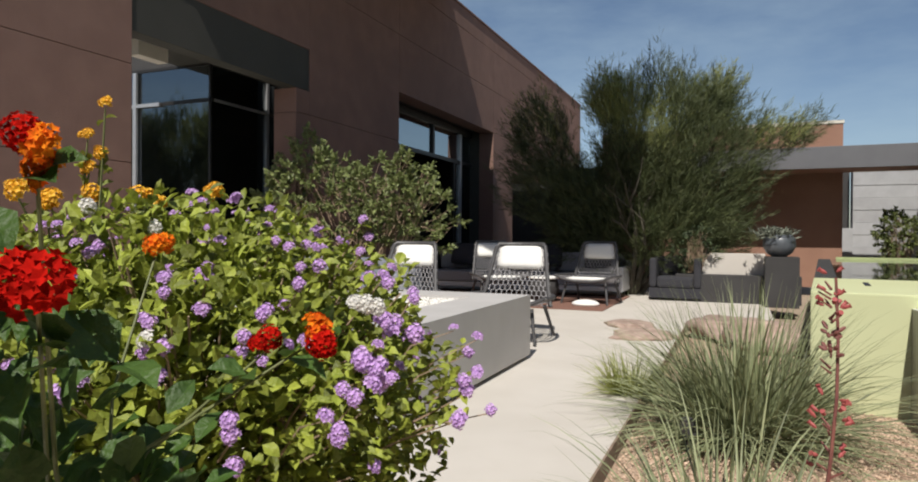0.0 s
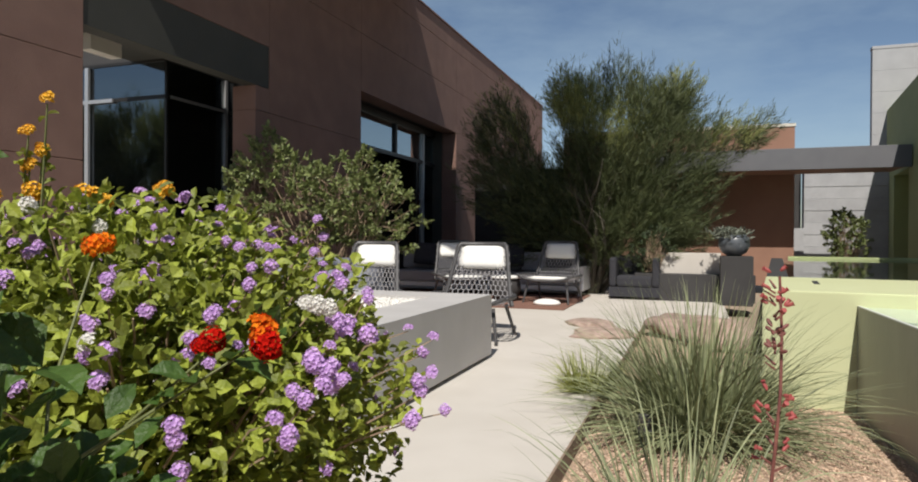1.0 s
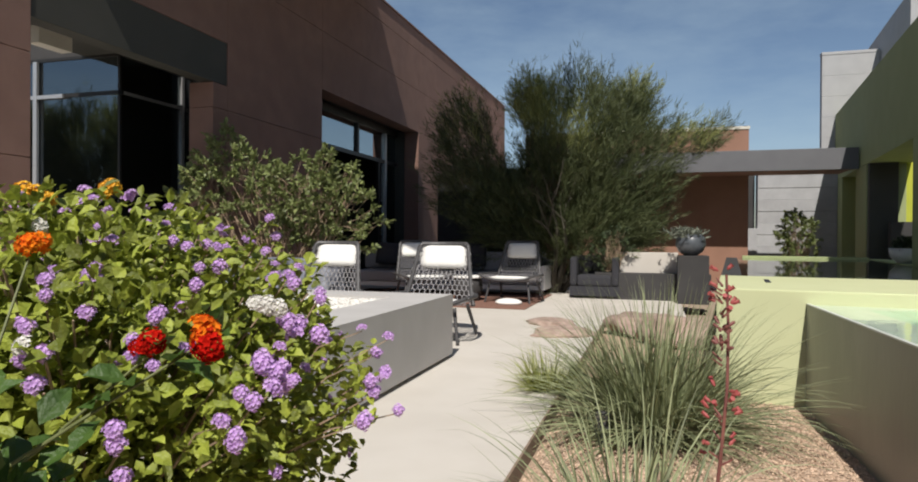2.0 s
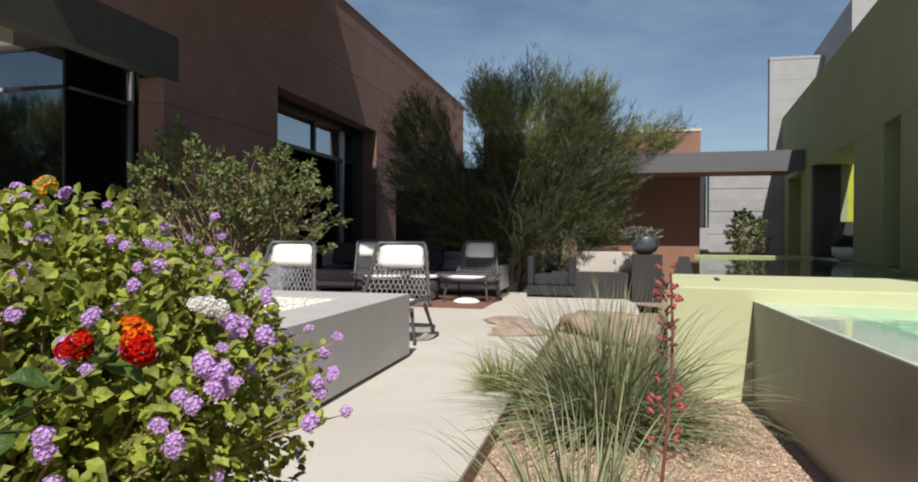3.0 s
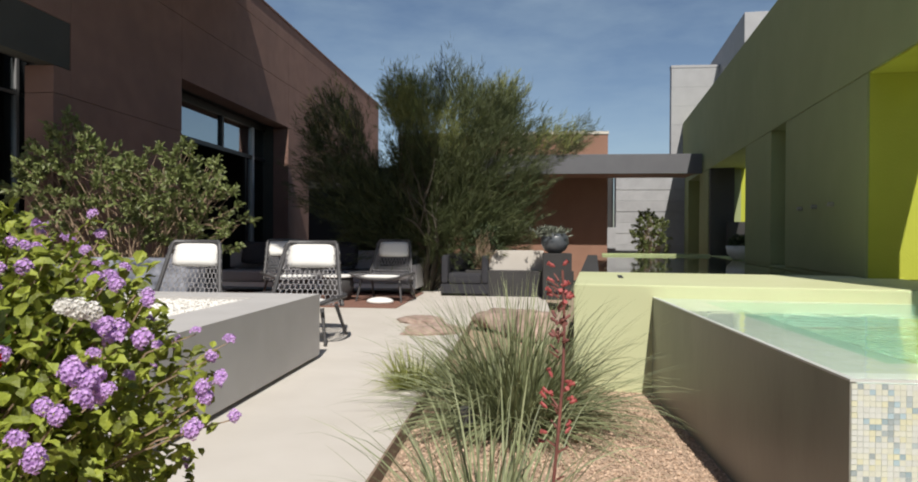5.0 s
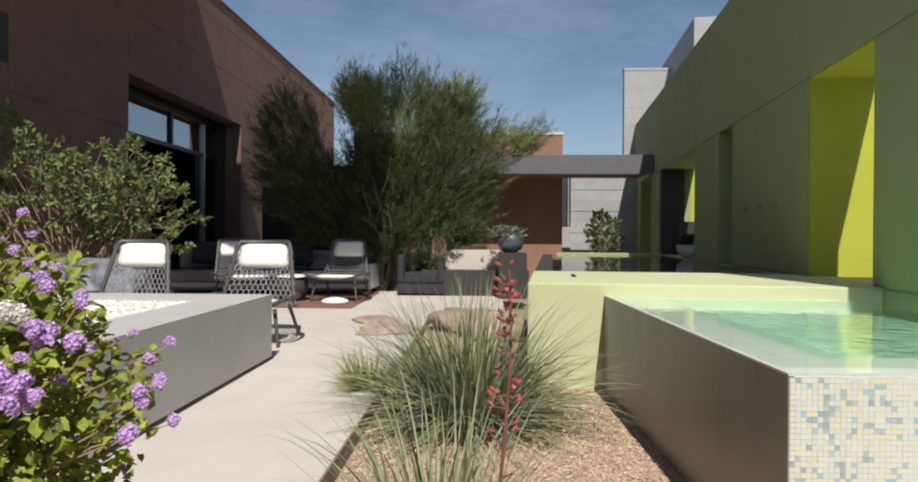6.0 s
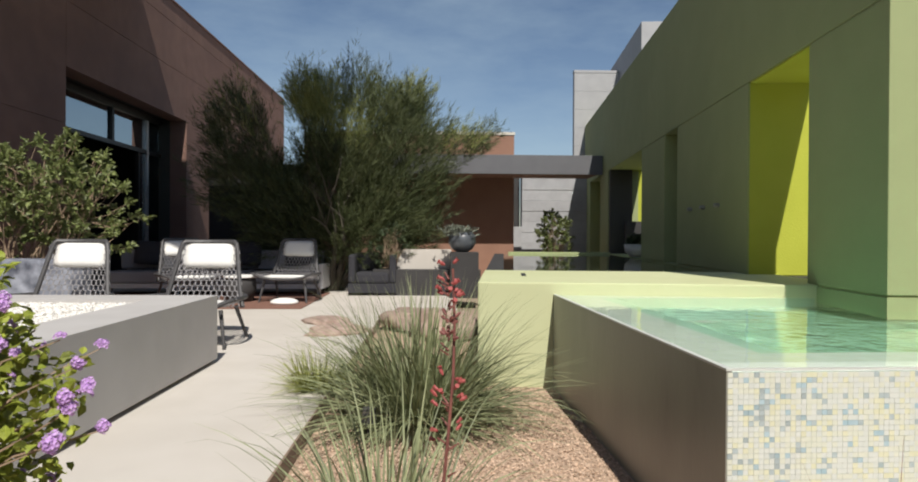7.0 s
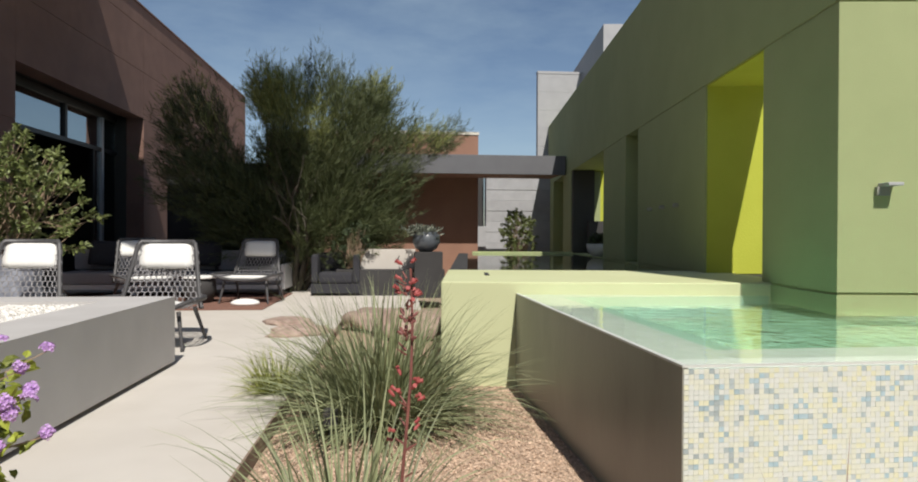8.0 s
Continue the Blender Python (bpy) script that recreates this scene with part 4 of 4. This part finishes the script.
def shrub(m, label, seed, lobes, sprays, leaf, material, stems=8, reach=1.2):
    rng = np.random.default_rng(seed)
    t = thing("shrub", m, label, "shrub")
    P, d = crown_points(rng, sprays, lobes)
    bm, tips = bmesh.new(), []
    root = np.array((0, 0, 0.05))
    for p in P[:: max(1, sprays // 55)]:
        mid = (root + p) / 2 + rng.normal(0, 0.10 * reach, 3) + np.array((0, 0, -0.12 * reach))
        tube(bm, [root, mid, p], [0.018 * reach, 0.010 * reach, 0.003], 5)
    part("branchwork", bm, TWIG, t)
    Q, A = [], []
    twigs = bmesh.new()
    for p, q in zip(P, d):
        way = q + np.array((0, 0, 0.6)) + rng.normal(0, 0.4, 3)
        way /= np.linalg.norm(way)
        tube(twigs, [p - way * 0.10 * reach, p + way * 0.20 * reach], [0.004 * reach, 0.002 * reach], 4)
        for k in range(18):
            u = 0.45 + 0.55 * (k / 18)
            Q.append(p + way * 0.22 * reach * u + rng.normal(0, 0.012, 3))
            A.append(way * (0.2 + 0.7 * u) + rng.normal(0, 0.6, 3))
    tagged(part("twig_tangle", twigs, TWIG, t), kind="stuff")
    Q, A = np.array(Q), np.array(A)
    n = len(Q)
    v, f = leaf_arrays(Q, A, unit(n, rng) * 0.7 + np.array((0, -0.4, 0.8)), rng.uniform(*leaf, n), rng.uniform(leaf[0] * 0.45, leaf[1] * 0.5, n))
    tagged(raw("foliage", v, f, material, t), kind="stuff")
    return t


shrub(pose(-5.2, 8.7, 0.0), "sprawling olive-green shrub with tan twigs against the house", 61,
      [(-0.9, 0, 1.75, 0.75, 0.55, 0.60, 3), (0.2, 0, 1.65, 0.85, 0.6, 0.55, 4), (0.75, -0.1, 1.35, 0.65, 0.5, 0.45, 2), (-1.1, 0, 2.2, 0.35, 0.3, 0.38, 1), (-1.65, 0, 1.75, 0.4, 0.3, 0.25, 0.8), (0.2, 0, 0.95, 1.0, 0.5, 0.35, 1.2)], 420, (0.06, 0.11), SHRUB)
shrub(pose(3.1, 16.3, 0.3), "small sunlit green shrub against the grey wall", 63, [(0, 0, 0.75, 0.32, 0.3, 0.55, 1), (-0.1, 0, 1.0, 0.2, 0.2, 0.3, 0.4)], 150, (0.05, 0.09), SHRUB, 5, 0.8)

shrub(pose(-0.72, 12.06, 0.46), "small dark sparse shrub on the charcoal terrace", 65, [(0, 0, 0.40, 0.28, 0.10, 0.28, 1), (0.1, 0, 0.6, 0.2, 0.1, 0.2, 0.5)], 60, (0.03, 0.06), DARKLEAF, 5, 0.5)

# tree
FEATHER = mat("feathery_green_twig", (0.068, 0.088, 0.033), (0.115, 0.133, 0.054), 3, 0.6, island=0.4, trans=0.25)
FEATHER2 = mat("light_yellow_green_twig", (0.235, 0.26, 0.08), (0.31, 0.33, 0.12), 3, 0.6, island=0.3, trans=0.3)


def tree(m, label, seed, lobes, sprays):
    rng = np.random.default_rng(seed)
    t = thing("tree", m, label, "tree")
    bm, tips = bmesh.new(), []
    for k in range(7):
        a = k * math.tau / 7 + rng.uniform(-0.3, 0.3)
        grow(rng, (0.14 * math.cos(a), 0.14 * math.sin(a), 0), (math.cos(a) * 0.8, math.sin(a) * 0.6, 1.0), 1.5, 0.065, 2, tips, bm, 4, 0.6, 0.2, (2, 3), 0.68)
    part("trunk", bm, BARK, t)
    P, d = crown_points(rng, sprays, lobes)
    Q, A, L = [], [], []
    for p, q in zip(P, d):
        way = (p - np.array((0, 0, 0.9))) * 0.5 + q * 0.35 + np.array((0, 0, 0.55)) + rng.normal(0, 0.28, 3)
        way /= np.linalg.norm(way)
        size = rng.uniform(0.35, 0.75)
        for k in range(34):
            Q.append(p + way * size * rng.uniform(0, 1) + rng.normal(0, 0.022, 3))
            A.append(way * 1.1 + rng.normal(0, 0.42, 3))
            L.append(size)
    Q, A = np.array(Q), np.array(A)
    n = len(Q)
    # sprays turn lighter yellow-green towards the top, broken up by noise
    paler = np.repeat((noise_field(P * 0.8 + 7.0) + 0.42 * (P[:, 2] - 3.1)) > 0.08, 34)
    for sel, material, name in ((~paler, FEATHER, "crown"), (paler, FEATHER2, "fresh_growth")):
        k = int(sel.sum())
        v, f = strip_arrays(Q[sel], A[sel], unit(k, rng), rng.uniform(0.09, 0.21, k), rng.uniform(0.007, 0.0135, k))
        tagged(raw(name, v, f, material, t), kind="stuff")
    return t


desert_tree = tree(pose(-1.9, 13.1, 0), "feathery multi-stemmed desert tree with fine green twigs", 71,
     [(0.5, 0, 2.85, 1.15, 1.0, 1.22, 5), (-1.75, 0, 2.85, 0.62, 0.6, 0.95, 1.7), (-1.5, -0.2, 1.9, 0.85, 0.6, 0.6, 1.4), (1.25, -0.1, 2.3, 0.95, 0.8, 1.1, 3), (2.35, 0, 2.75, 0.75, 0.5, 0.26, 0.7), (-0.3, 0, 1.7, 1.3, 0.9, 0.75, 2.6), (0.9, -0.2, 1.3, 1.0, 0.8, 0.55, 2.0), (-0.45, 0, 3.5, 0.38, 0.4, 0.55, 1.1), (1.4, 0, 3.4, 0.34, 0.4, 0.45, 0.8), (0.6, -0.3, 0.95, 1.15, 0.6, 0.5, 2.4), (-0.6, -0.2, 1.1, 1.0, 0.6, 0.5, 1.8)], 4200)

# trees beyond the garden wall, mirrored in the corner glass
for x, y, turn in ((-21.5, -7.5, 30), (-26.0, -9.0, 140), (-30.5, -7.0, 250)):
    tagged(copy_thing(desert_tree, pose(x, y, -0.08, 0, 0, turn) @ Matrix.Scale(1.75, 4)), "tall feathery green tree beyond the garden wall", "tree", "trees beyond the wall")

# ---- flowering bush in front ----
LEAF = mat("lantana_leaf", (0.19, 0.235, 0.03), (0.34, 0.38, 0.06), 25, 0.5, 0.25, 200, island=0.5, trans=0.3)
BIGLEAF = mat("deep_green_leaf", (0.045, 0.095, 0.016), (0.075, 0.14, 0.026), 30, 0.5, 0.3, 150, island=0.2, trans=0.3)
PURPLE = mat("violet_petal", (0.52, 0.29, 0.66), (0.68, 0.46, 0.78), 60, 0.6, island=0.2, trans=0.25)
WHITE = mat("white_petal", (0.72, 0.70, 0.66), (0.80, 0.78, 0.74), 60, 0.6, trans=0.25)
YELLOWP = mat("golden_petal", (0.75, 0.36, 0.015), (0.85, 0.50, 0.03), 60, 0.6, island=0.15, trans=0.2)
ORANGEP = mat("orange_petal", (0.75, 0.10, 0.01), (0.82, 0.28, 0.015), 90, 0.9, island=0.35, trans=0.2, spec=0.08)
REDP = mat("red_petal", (0.38, 0.004, 0.003), (0.50, 0.012, 0.005), 60, 0.9, island=0.3, trans=0.15, spec=0.08)
BUD = mat("green_bud", (0.12, 0.14, 0.05), (0.18, 0.2, 0.08), 40, 0.6)


def umbel_mesh(name, material, seed, radius=0.016, florets=24):
    """A domed head of small four-lobed florets."""
    rng = np.random.default_rng(seed)
    V, F = [], []
    for k in range(florets):
        th = math.acos(1 - 0.85 * (k + 0.5) / florets)
        ph = k * 2.39996
        d = np.array((math.sin(th) * math.cos(ph), math.sin(th) * math.sin(ph), math.cos(th)))
        c = d * radius * rng.uniform(0.85, 1.15) * np.array((1.05, 1.05, 0.8))
        a = np.cross(d, (0.3, 0.5, 0.8))
        a /= np.linalg.norm(a)
        b = np.cross(d, a)
        r = radius * rng.uniform(0.36, 0.46) * math.sqrt(24 / florets)
        o = len(V)
        V.append(c - d * r * 0.35)
        rot = rng.uniform(0, math.tau)
        for j in range(10):
            w = rot + j * math.tau / 10
            rr = r if j % 2 == 0 else r * 0.62
            V.append(c + (a * math.cos(w) + b * math.sin(w)) * rr + d * r * (0.12 if j % 2 == 0 else 0.0))
        F += [(o, o + 1 + j, o + 1 + (j + 1) % 10) for j in range(10)]
    me = bpy.data.meshes.new(name)
    me.from_pydata([tuple(v) for v in V], [], F)
    me.materials.append(material)
    return me


bush = thing("lantana_bush", pose(0, 0, 0), "dense lantana bush with violet, white and orange flower heads", "bush", kind="")
CEN, RAD = np.array((-1.12, 1.14, 0.52)), np.array((0.585, 0.62, 0.60))
rng = np.random.default_rng(81)


def bush_points(n, lo, hi):
    d = unit(n, rng)
    d[:, 2] = np.where(d[:, 2] < -0.5, -d[:, 2], d[:, 2])
    lump = 1 + 0.11 * np.array([noise.noise(Vector(q * 2.6)) for q in d]) + 0.06 * np.array([noise.noise(Vector(q * 7)) for q in d])
    P = CEN + d * RAD * (lump * rng.uniform(lo, hi, n))[:, None]
    pull = 1 - 0.75 * np.clip(0.80 - P[:, 2], 0, 1)
    P[:, :2] = CEN[:2] + (P[:, :2] - CEN[:2]) * pull[:, None]
    return P, d


P, d = bush_points(24000, 0.66, 1.07)
clump = noise_field(P * 11.0) + 0.6 * noise_field(P * 26.0)
keep = (P[:, 2] > 0.02) & (clump > -0.16)
P, d = P[keep], d[keep]
n = len(P)
P_in, d_in = bush_points(6500, 0.25, 0.78)
sel = P_in[:, 2] > 0.02
P, d = np.concatenate([P, P_in[sel]]), np.concatenate([d, d_in[sel]])
n = len(P)
axis = d * 0.7 + unit(n, rng) * 0.8 + np.array((0, 0, -0.15))
nor = d * 0.4 + unit(n, rng) * 0.55 + np.array((0, -0.25, 0.75))
v, f = leaf_arrays(P, axis, nor, rng.uniform(0.018, 0.042, n), rng.uniform(0.015, 0.029, n), 0.2)
tagged(raw("foliage", v, f, LEAF, bush, "small bright green toothed leaves"), kind="stuff")
bm = bmesh.new()
P, d = bush_points(240, 0.85, 1.06)
for p, q in zip(P, d):
    p = Vector(p)
    q = Vector(q)
    tube(bm, [Vector(CEN) * 0.45 + p * 0.55 - Vector((0, 0, 0.1)), p * 0.85 + Vector(CEN) * 0.15 - Vector((0, 0, 0.02)), p + q * 0.01], [0.004, 0.0028, 0.0018], 4)
tagged(part("stem_tangle", bm, TWIG, bush), kind="stuff")

HEADS = {"violet": umbel_mesh("violet_head", PURPLE, 1), "white": umbel_mesh("white_head", WHITE, 2), "gold": umbel_mesh("gold_head", YELLOWP, 3), "orange": umbel_mesh("orange_head", ORANGEP, 4), "red": umbel_mesh("red_head", REDP, 5, 0.016, 40)}


def flower(kind, p, out, size, parent):
    ob = new("flower_head", HEADS[kind])
    ob.parent = parent
    q = Vector(out).normalized().to_track_quat("Z", "Y").to_matrix().to_4x4()
    ob.matrix_basis = Matrix.Translation(p) @ q @ Matrix.Scale(size, 4)
    return ob


P, d = bush_points(190, 1.0, 1.07)
for i in range(len(P)):
    if P[i, 2] > 0.25:
        flower("violet", P[i], d[i] + np.array((0, 0, 0.4)), rng.uniform(0.55, 0.9), bush)
        if rng.uniform() < 0.45:
            flower("violet", P[i] + rng.normal(0, 0.018, 3), d[i] + rng.normal(0, 0.5, 3), rng.uniform(0.4, 0.7), bush)

VIOLET = [(-0.831, 1.038, 1.069), (-0.792, 1.084, 1.063), (-0.844, 0.875, 1.021), (-0.863, 0.798, 0.986), (-0.714, 0.870, 0.957), (-0.713, 0.814, 0.922), (-0.725, 1.032, 1.023), (-0.746, 1.212, 1.047), (-0.663, 1.166, 1.001), (-0.613, 1.201, 0.965), (-0.577, 1.060, 0.923), (-0.569, 0.983, 0.893), (-0.554, 0.948, 0.860), (-0.540, 1.243, 0.892), (-0.562, 1.433, 0.846), (-0.502, 1.231, 0.848)]
VIOLET_LOW = [(-0.475, 1.213, 0.813), (-0.464, 1.130, 0.794), (-0.437, 1.188, 0.747), (-0.451, 1.073, 0.761), (-0.554, 0.843, 0.786), (-0.574, 0.835, 0.806), (-0.890, 0.637, 0.851), (-0.669, 0.734, 0.814), (-1.105, 0.852, 1.045), (-0.555, 0.887, 0.825), (-0.798, 1.308, 1.119), (-0.795, 1.329, 1.078), (-1.079, 1.126, 1.119), (-0.714, 0.956, 0.995)]
OUT = np.array((0.35, -0.75, 0.55))
for p in VIOLET + VIOLET_LOW:
    for k in range(int(rng.integers(1, 3))):
        flower("violet", np.array(p) + rng.normal(0, 0.013, 3) * (k > 0), OUT + rng.normal(0, 0.35, 3), rng.uniform(0.6, 0.9), bush)
for p in [(-0.569, 0.975, 0.878), (-0.560, 0.962, 0.845), (-0.580, 1.045, 0.905)]:
    for k in range(3):
        flower("violet", np.array(p) + rng.normal(0, 0.014, 3), OUT + rng.normal(0, 0.4, 3), 1.0, bush)
# loose sprigs that carry the outer heads
bm = bmesh.new()
L, A = [], []
for p in VIOLET + VIOLET_LOW:
    p = np.array(p)
    root = CEN + (p - CEN) * rng.uniform(0.62, 0.78) + np.array((0, 0, -0.03))
    mid = (root + p) / 2 + rng.normal(0, 0.012, 3) + np.array((0, 0, 0.012))
    tube(bm, [root, mid, p - np.array((0, 0, 0.006))], [0.0026, 0.002, 0.0014], 4)
    for k in range(12):
        u = rng.uniform(0.0, 0.95)
        L.append(root * (1 - u) + p * u + np.array((0, 0, 0.012 * 4 * u * (1 - u))))
        A.append((p - root) / np.linalg.norm(p - root) * 0.4 + rng.normal(0, 0.7, 3))
tagged(part("sprig_tangle", bm, TWIG, bush), kind="stuff")
L, A = np.array(L), np.array(A)
n = len(L)
v, f = leaf_arrays(L, A, unit(n, rng) * 0.5 + np.array((0, -0.3, 0.8)), rng.uniform(0.016, 0.034, n), rng.uniform(0.013, 0.024, n), 0.2)
tagged(raw("sprig_foliage", v, f, LEAF, bush), kind="stuff")
for p, s in [((-0.591, 0.980, 0.962), 1.0), ((-0.575, 0.990, 0.957), 0.9), ((-0.606, 0.970, 0.965), 0.9), ((-0.826, 0.731, 0.921), 0.9), ((-1.102, 0.996, 1.096), 0.9), ((-1.210, 0.927, 1.136), 1.0)]:
    flower("white", p, OUT + rng.normal(0, 0.3, 3), s, bush)

# the red and gold lantana beside it
bush2 = thing("lantana_bush", pose(0, 0, 0), "red and golden lantana bush with larger dark green leaves", "bush")
for p, s in [((-0.447, 0.631, 0.977), 1.0), ((-0.433, 0.625, 0.959), 1.1), ((-0.440, 0.628, 0.968), 1.0), ((-0.705, 0.637, 1.067), 0.9), ((-0.712, 0.660, 1.070), 0.8), ((-0.431, 0.284, 1.146), 0.8), ((-0.441, 0.305, 1.128), 0.85), ((-0.420, 0.288, 1.140), 0.75), ((-0.433, 0.300, 1.117), 0.6)]:
    flower("red" if p[1] < 0.286 or p[2] < 0.96 else "orange", p, OUT + rng.normal(0, 0.3, 3), s, bush2)
for p, s in [((-0.499, 0.614, 0.961), 0.9), ((-0.508, 0.606, 0.956), 0.7), ((-0.412, 0.281, 1.046), 1.45), ((-0.424, 0.270, 1.052), 1.2)]:
    flower("red", p, OUT + rng.normal(0, 0.2, 3), s, bush2)
GOLD = [(-1.322, 1.143, 1.177), (-1.295, 1.175, 1.160), (-1.308, 1.160, 1.175), (-1.231, 1.281, 1.191), (-1.222, 1.290, 1.200), (-1.309, 0.917, 1.155), (-1.265, 0.976, 1.170), (-1.264, 0.971, 1.223), (-1.248, 0.986, 1.253), (-1.259, 0.964, 1.292), (-1.231, 0.983, 1.359), (-1.256, 0.816, 1.163), (-1.300, 0.905, 1.148)]
bm = bmesh.new()
L, A = [], []
for i, p in enumerate(GOLD):
    flower("gold", p + rng.normal(0, 0.012, 3), OUT + rng.normal(0, 0.5, 3), rng.uniform(0.7, 1.0) * (0.65 if p[2] > 1.2 else 1.0), bush2)
    flower("gold", p, OUT + rng.normal(0, 0.3, 3), rng.uniform(0.95, 1.35) * (0.65 if p[2] > 1.2 else 1.0), bush2)
    q = np.array(p) - np.array((0, 0, 0.012))
    root = np.array((-1.30, 1.0, 0.85)) + rng.normal(0, 0.04, 3)
    tube(bm, [root, (root + q) / 2 + rng.normal(0, 0.012, 3), q], [0.003, 0.0025, 0.0018], 4)
    for k in range(16):
        s = rng.uniform(0.3, 0.97)
        L.append(root + (q - root) * s)
        A.append(rng.normal(0, 1, 3) + np.array((0, 0, 0.3)))
for p in [(-0.447, 0.631, 0.96), (-0.705, 0.637, 1.05), (-0.433, 0.294, 1.122), (-0.412, 0.281, 1.03), (-0.499, 0.614, 0.95)]:
    q = np.array(p)
    root = np.array((-0.72, 0.50, 0.62)) + rng.normal(0, 0.05, 3)
    tube(bm, [root, (root + q) / 2 + np.array((-0.03, 0, 0.03)), q], [0.0032, 0.0022, 0.0015], 5)
tagged(part("stem_tangle", bm, BUD, bush2), kind="stuff")
L, A = np.array(L), np.array(A)
n = len(L)
v, f = leaf_arrays(L, A, unit(n, rng) * 0.6 + np.array((0, -0.2, 0.8)), rng.uniform(0.018, 0.034, n), rng.uniform(0.012, 0.02, n))
tagged(raw("foliage", v, f, LEAF, bush2), kind="stuff")
n = 520
c0, r0 = np.array((-0.66, 0.40, 0.55)), np.array((0.24, 0.24, 0.44))
d = unit(n, rng)
d[:, 2] = np.where(d[:, 2] < -0.3, -d[:, 2], d[:, 2])
P = c0 + d * r0 * rng.uniform(0.6, 1.05, (n, 1))
# extra leaf mass out of view, added to shade the leaves below it
n_up = 520
d_up = unit(n_up, rng)
P = np.concatenate([P, np.array((-0.66, 0.10, 1.12)) + d_up * np.array((0.26, 0.13, 0.20)) * rng.uniform(0.4, 1.0, (n_up, 1))])
d = np.concatenate([d, d_up])
near = np.array([(-0.46, 0.66, 0.955), (-0.50, 0.64, 0.955), (-0.48, 0.62, 0.94), (-0.43, 0.31, 1.00), (-0.45, 0.30, 0.985), (-0.40, 0.33, 0.99), (-0.46, 0.28, 1.10), (-0.45, 0.30, 1.12), (-0.52, 0.60, 0.92), (-0.55, 0.58, 0.90)])
P = np.concatenate([P, np.repeat(near, 2, 0)])
d = np.concatenate([d, np.tile(OUT, (len(near) * 2, 1)) + rng.normal(0, 0.5, (len(near) * 2, 3))])
n = len(P)
v, f = leaf_arrays(P, d + unit(n, rng) * 0.6, d * 0.3 + unit(n, rng) * 0.3 + np.array((0.1, -0.3, 0.8)), rng.uniform(0.036, 0.055, n), rng.uniform(0.024, 0.038, n), 0.15)
tagged(raw("large_foliage", v, f, BIGLEAF, bush2), kind="stuff")
